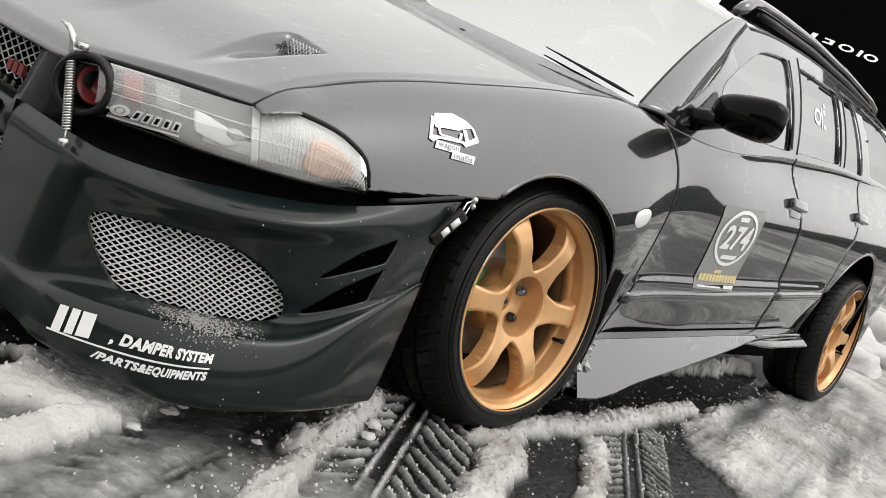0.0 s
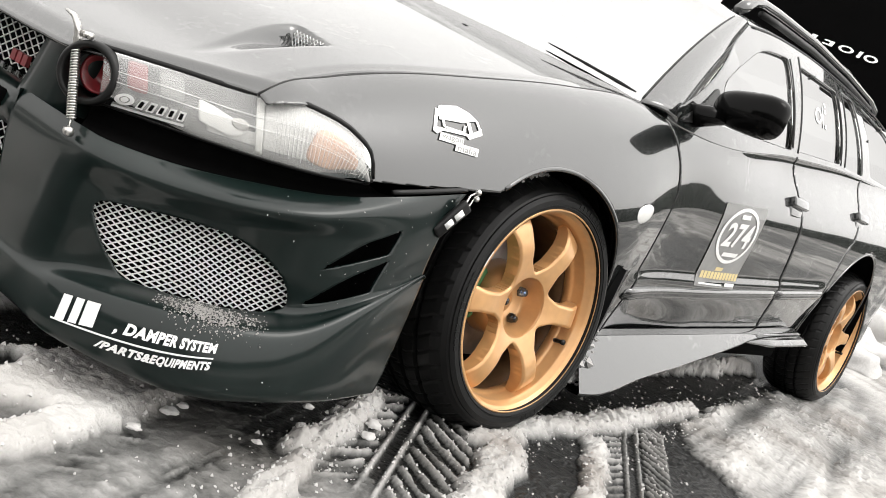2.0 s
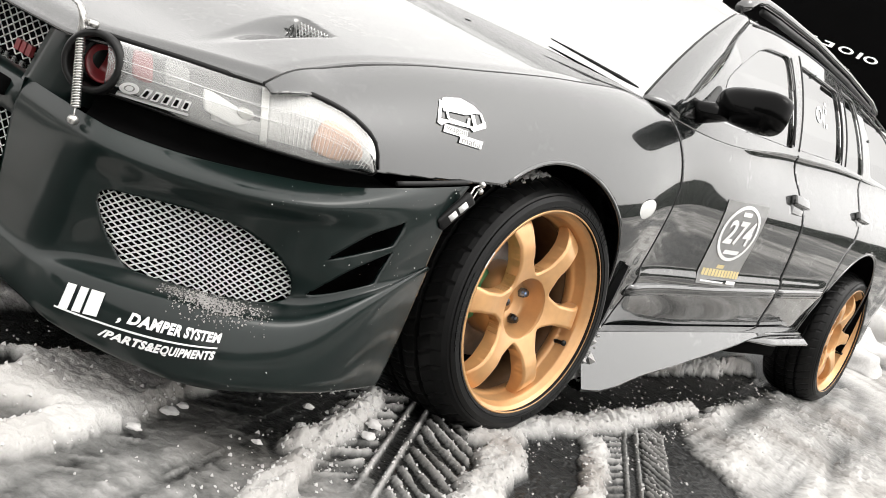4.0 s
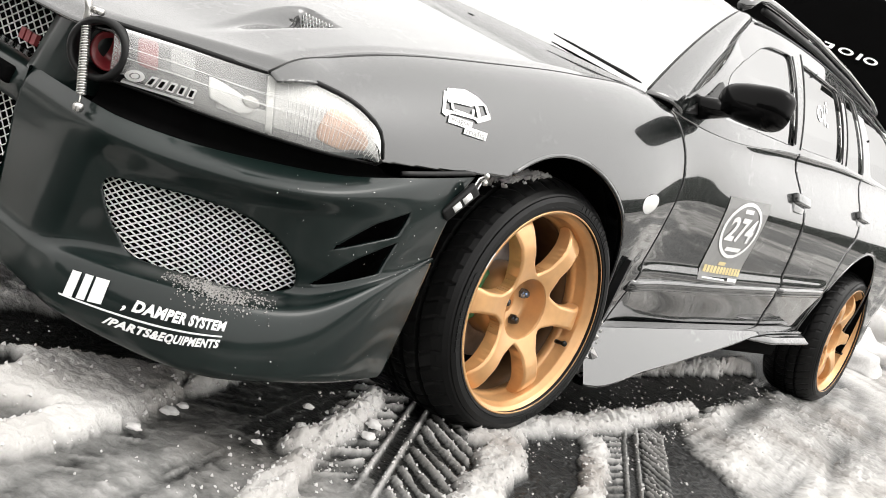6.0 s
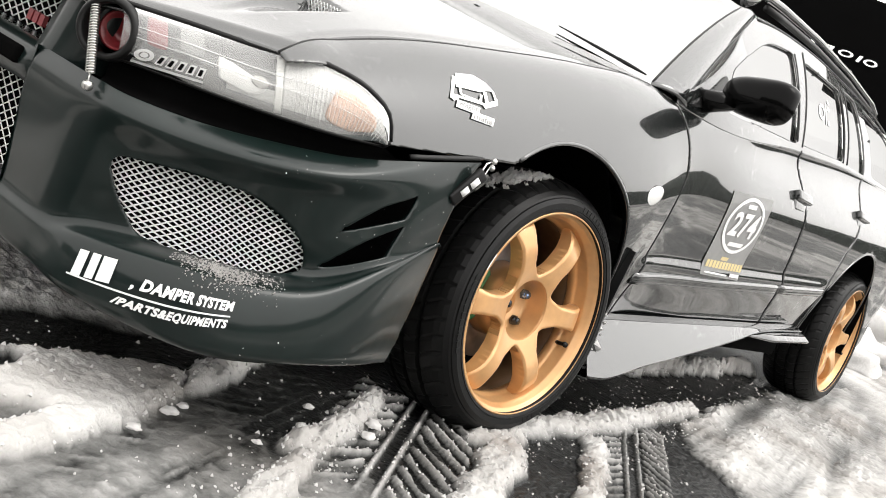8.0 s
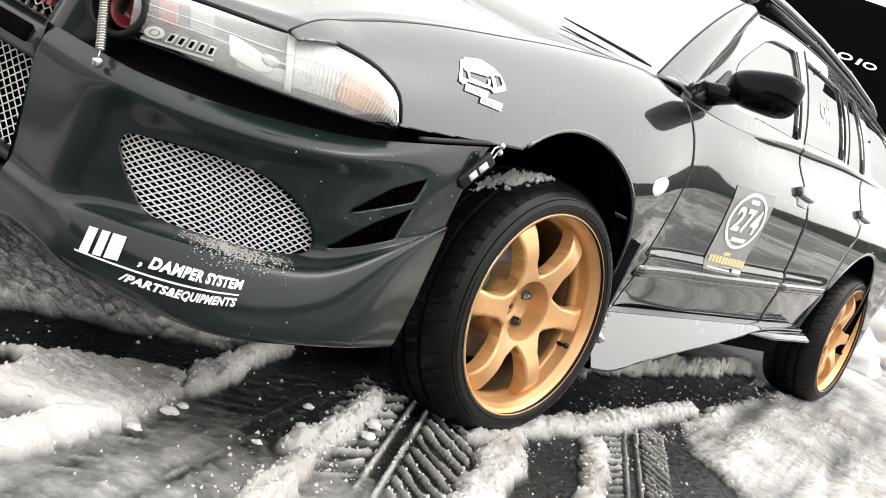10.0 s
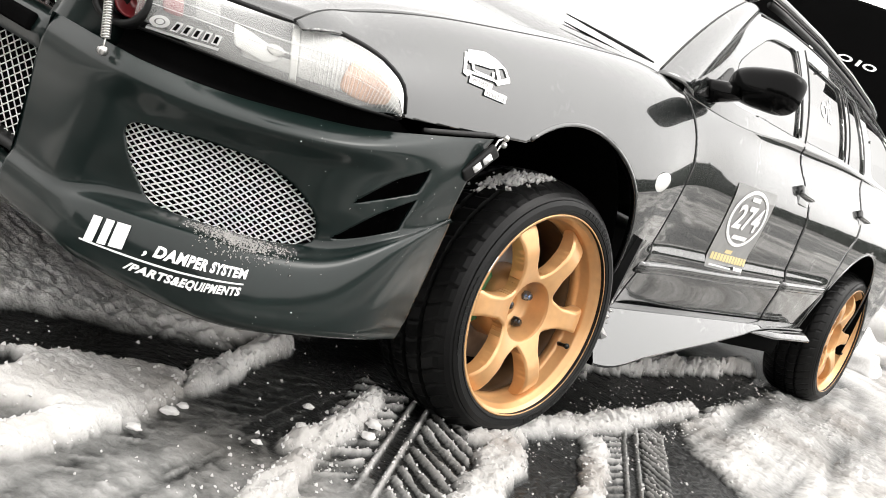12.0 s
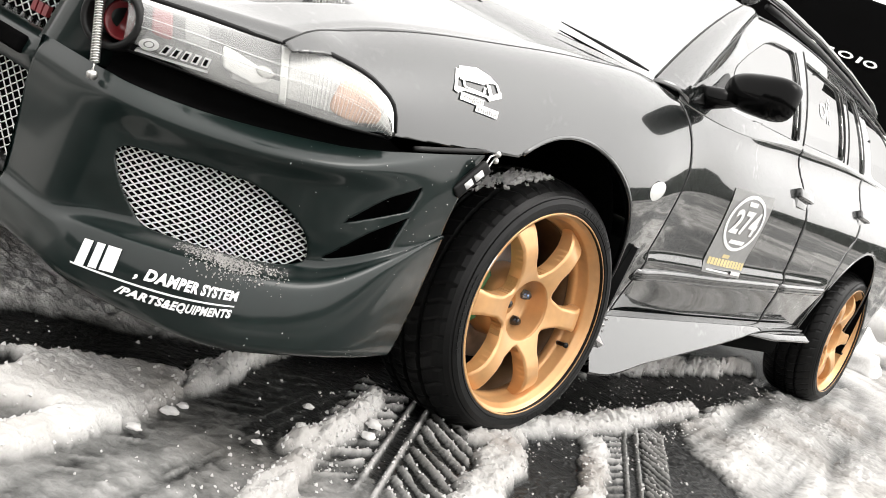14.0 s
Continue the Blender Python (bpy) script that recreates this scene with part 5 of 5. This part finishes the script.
part("rear_bumper", box(3.30, 3.58, -.74, .74, .22, .42, .05, 3), BUMPER, car)

# cabin seats and dashboard seen through the glass
part("dashboard", box(.45, .85, -.66, .66, .62, .80, .05, 3), TRIM, car)
for y in (-.34, .34):
    part("front_seat", box(1.25, 1.42, y - .23, y + .23, .40, .98, .06, 3), SEATS, car)
    part("head_rest", box(1.33, 1.42, y - .12, y + .12, .98, 1.10, .03, 3), SEATS, car)
part("rear_seat", box(2.15, 2.32, -.62, .62, .40, .95, .06, 3), SEATS, car)
sw = bmesh.new()
tube(sw, [(.86 + .05 * math.sin(a), -.34 + .18 * math.cos(a), .82 + .16 * math.sin(a)) for a in np.linspace(0, 2 * math.pi, 32, endpoint=False)], .014, 8, True)
part("steering_wheel", sw, TRIM, car)

# bumper quick-release catch at the arch
catch = new("bumper_catch")
catch.parent = car
tagged(catch, "black bumper catch with wire loop")
cb = box(-.012, .012, -.006, .006, -.040, .036, .004)
ob = part("lever", cb, TRIM, catch)
ob.matrix_basis = pose(-.462, -.906, .425, 0, 35, -14)
for k, (z0, z1) in enumerate(((-.020, -.004), (.002, .020))):
    ob = part("lever_mark", box(-.006, .006, -.0075, -.0055, z0, z1), WHITE, catch)
    ob.matrix_basis = pose(-.462, -.906, .425, 0, 35, -14)
bm = bmesh.new()
tube(bm, [(-.452, -.910, .440), (-.436, -.904, .470), (-.415, -.900, .476), (-.420, -.902, .462), (-.446, -.912, .432)], .0018, 6)
part("wire_loop", bm, STEEL, catch)
for p in ((-.413, -.902, .478), (-.408, -.900, .466)):
    part("pin", lathe([(.0, -.005), (.004, -.004), (.006, .0), (.004, .004), (.0, .005)], 10), STEEL, catch).location = p

# grit and slush left on the bumper's ledge, snow behind the front wheel
def crumbs(name, places, size, mat, label, parent=car):
    V, F = [], []
    rs = random.Random(5)
    for p in places:
        r = size * (.4 + rs.random() ** 2 * 1.4)
        k = len(V)
        for d in ((1, 0, 0), (-1, 0, 0), (0, 1, 0), (0, -1, 0), (0, 0, 1), (0, 0, -1)):
            V.append([p[i] + d[i] * r * (.6 + .8 * rs.random()) + rs.uniform(-.2, .2) * r for i in range(3)])
        for t in ((0, 2, 4), (2, 1, 4), (1, 3, 4), (3, 0, 4), (2, 0, 5), (1, 2, 5), (3, 1, 5), (0, 3, 5)):
            F.append(tuple(k + i for i in t))
    ob = part(name, (np.array(V), F), mat, parent, label, smooth=False)
    return tagged(ob, kind="stuff")


SNOW = material("packed_snow", (0.52, 0.51, 0.50), 0.7, spread=0.12, scale=60, bump=0.4, bscale=90)
GRIT = material("dirty_slush", (0.30, 0.29, 0.28), 0.5, spread=0.5, scale=200, bump=0.3)
rs = random.Random(3)
pl = []
for i in range(1700):
    a = rs.gauss(.53, .062)
    v = rs.gauss(.335, .030) - .15 * (a - .54)
    if .42 < a < .66 and .25 < v < .41:
        pl.append(on_bumper(np.array(a), np.array(v), .001))
crumbs("ledge_slush", [tuple(float(c) for c in p) for p in pl], .0012, GRIT, "grey grit and slush on the bumper ledge")
crumbs("skirt_snow", [(rs.gauss(.315, .012), rs.gauss(-.885, .012), rs.gauss(.155, .030)) for _ in range(120)], .008, SNOW, "snow caked on the front of the skirt")
crumbs("paint_droplets", [tuple(float(c) for c in on_bumper(np.array(rs.uniform(.62, .99)), np.array(rs.uniform(.1, .95)), .0005)) for _ in range(90)], .0007, BULB, "fine drops on the bumper")
wheel_snow = []
for i in range(700):
    a = radians(rs.gauss(-25, 6))
    y = rs.gauss(.075 - .002 * math.degrees(a + .43), .014)
    if .03 < y < .19:
        wheel_snow.append((.2795 * math.sin(a), y, .2795 * math.cos(a)))
crumbs("tyre_snow", wheel_snow, .0042, SNOW, "snow left on the tread", front_wheel)

# ---------------- surroundings ----------------
BARK = material("dark_conifer", (0.020, 0.026, 0.020), 0.9, spread=0.5, scale=2)
V, F = [], []
azs = np.radians(np.linspace(150, 392, 500))
rs = random.Random(11)
for i, az in enumerate(azs):
    d = 42 + 3 * math.sin(5 * az)
    H = (3.7 + .25 * math.sin(23 * az) + rs.uniform(-.12, .16)) * (1 + .6 * max(0, -math.cos(az)))
    for k, z in ((0, 0), (.2, H * .5), (.6, H * .93), (2.0, H), (5.0, H * .9), (6.0, 0)):
        V.append(((d + k + rs.uniform(-.2, .2)) * math.cos(az), (d + k) * math.sin(az), z))
for i in range(499):
    for j in range(5):
        F.append((6 * i + j, 6 * i + 6 + j, 6 * i + 7 + j, 6 * i + 1 + j))
trees = part("wooded_bank", (np.array(V), F), BARK, None, smooth=False)
tagged(trees, "far dark wooded bank round the snowy lot", "woods", kind="stuff")

# lumps of cleared snow
def snow_lump(x, y, r, seed):
    bm = bmesh.new()
    bmesh.ops.create_icosphere(bm, subdivisions=3, radius=1)
    for v in bm.verts:
        n = noise.noise(v.co * 1.6 + Vector((seed * 7.1, 0, 0))) * .45 + noise.noise(v.co * 5 + Vector((0, seed * 3.3, 0))) * .18
        v.co = Vector((v.co.x * r * 1.3, v.co.y * r, max(v.co.z, -.25) * r * .62)) * (1 + n)
    ob = part("snow_lump", bm, SNOW)
    ob.location = (x, y, .02 + .10 * r)
    return tagged(ob, "lump of old white snow on the asphalt", "snow lump", "cleared snow lumps")


for i, (x, y, r) in enumerate(((-.90, -.84, .009), (-.80, -.80, .011), (-.76, -.785, .008), (-.70, -.90, .007), (-.42, -.905, .012), (-.36, -.87, .014), (-.55, -.86, .009), (-.47, -.80, .009), (4.6, -.55, .16), (5.4, -.35, .22), (6.4, -.60, .30), (5.0, -.95, .10), (7.5, -.2, .35))):
    snow_lump(x, y, r, i)

# loose crumbs of snow and ice on the road
rs = random.Random(17)
xs_, ys_ = [], []
for i in range(1300):
    k = i % 4
    if k == 0:
        t = rs.random()
        x, y = -.98 + .86 * t + rs.gauss(0, .05), -1.08 + .345 * t + rs.gauss(0, .05)
    elif k == 1:
        x, y = rs.uniform(.0, 1.3), -.93 + rs.gauss(0, .06)
    elif k == 2:
        x, y = rs.uniform(.3, 2.6), rs.uniform(-.88, -.66)
    else:
        x, y = rs.uniform(-1.1, .6), rs.uniform(-1.2, -.35)
    xs_.append(x)
    ys_.append(y)
ex, ey = np.random.RandomState(9).uniform((-1.15, -1.25), (2.2, -0.5), (60000, 2)).T
eh = ground_height(ex, ey)
drop = np.abs(ground_height(ex + .012, ey) - eh) + np.abs(ground_height(ex, ey + .012) - eh)
pick = np.where((eh > .010) & (drop > .009))[0][:2600]
xs_ += [float(v) for v in ex[pick]]
ys_ += [float(v) for v in ey[pick]]
hs_ = ground_height(np.array(xs_), np.array(ys_))
ob = crumbs("snow_crumbs", [(x, y, float(h) + .001) for x, y, h in zip(xs_, ys_, hs_)], .0026, SNOW, "loose crumbs of snow and ice on the asphalt", None)
tagged(ob, category="snow crumbs")


# ---------------- motion: the air suspension lifts the nose of the car ----------------
LIFT = [(0, 0, 0), (.5, .069, -.4), (1, .146, -.8), (1.5, .215, -1.0), (2, .290, -1.2), (2.5, .371, -1.6), (3, .439, -1.8), (4.2, .605, -1.9), (5.5, .792, -2.0), (6, .892, -2.2), (6.5, 1.001, -2.3),
        (7, 1.130, -2.6), (7.5, 1.278, -2.9), (8, 1.434, -3.4), (9.2, 1.84, -5.6), (10.5, 2.148, -7.4), (11, 2.222, -7.7), (11.5, 2.297, -8.4), (12, 2.366, -9.3), (12.5, 2.383, -9.5), (13, 2.297, -8.3), (13.5, 2.038, -6.4), (14, 1.706, -4.1)]


def motions():
    body, steer_l, steer_r, back_l, back_r = [], [], [], [], []
    for t, tilt, drop in LIFT:
        m = pose(WB, 0, .30 + drop / 1000, 0, tilt, 0) @ pose(-WB, 0, -.30)
        inv = m.inverted()
        k = min(1.0, tilt / 2.3) ** 0.75
        wheel_now = pose(.0114 * k, -.8836 - .0102 * k, .2806 - .0067 * k, -8.47 + 1.45 * k, 0, -7.23 - .40 * k)
        body.append((t, m))
        steer_l.append((t, inv @ wheel_now))
        steer_r.append((t, inv @ mirrored(wheel_now)))
        back_l.append((t, inv @ RW))
        back_r.append((t, inv @ mirrored(RW)))
    walk(car, body)
    walk(front_wheel, steer_l)
    walk(front_wheel_2, steer_r)
    walk(rear_wheel, back_l)
    walk(rear_wheel_2, back_r)


motions()
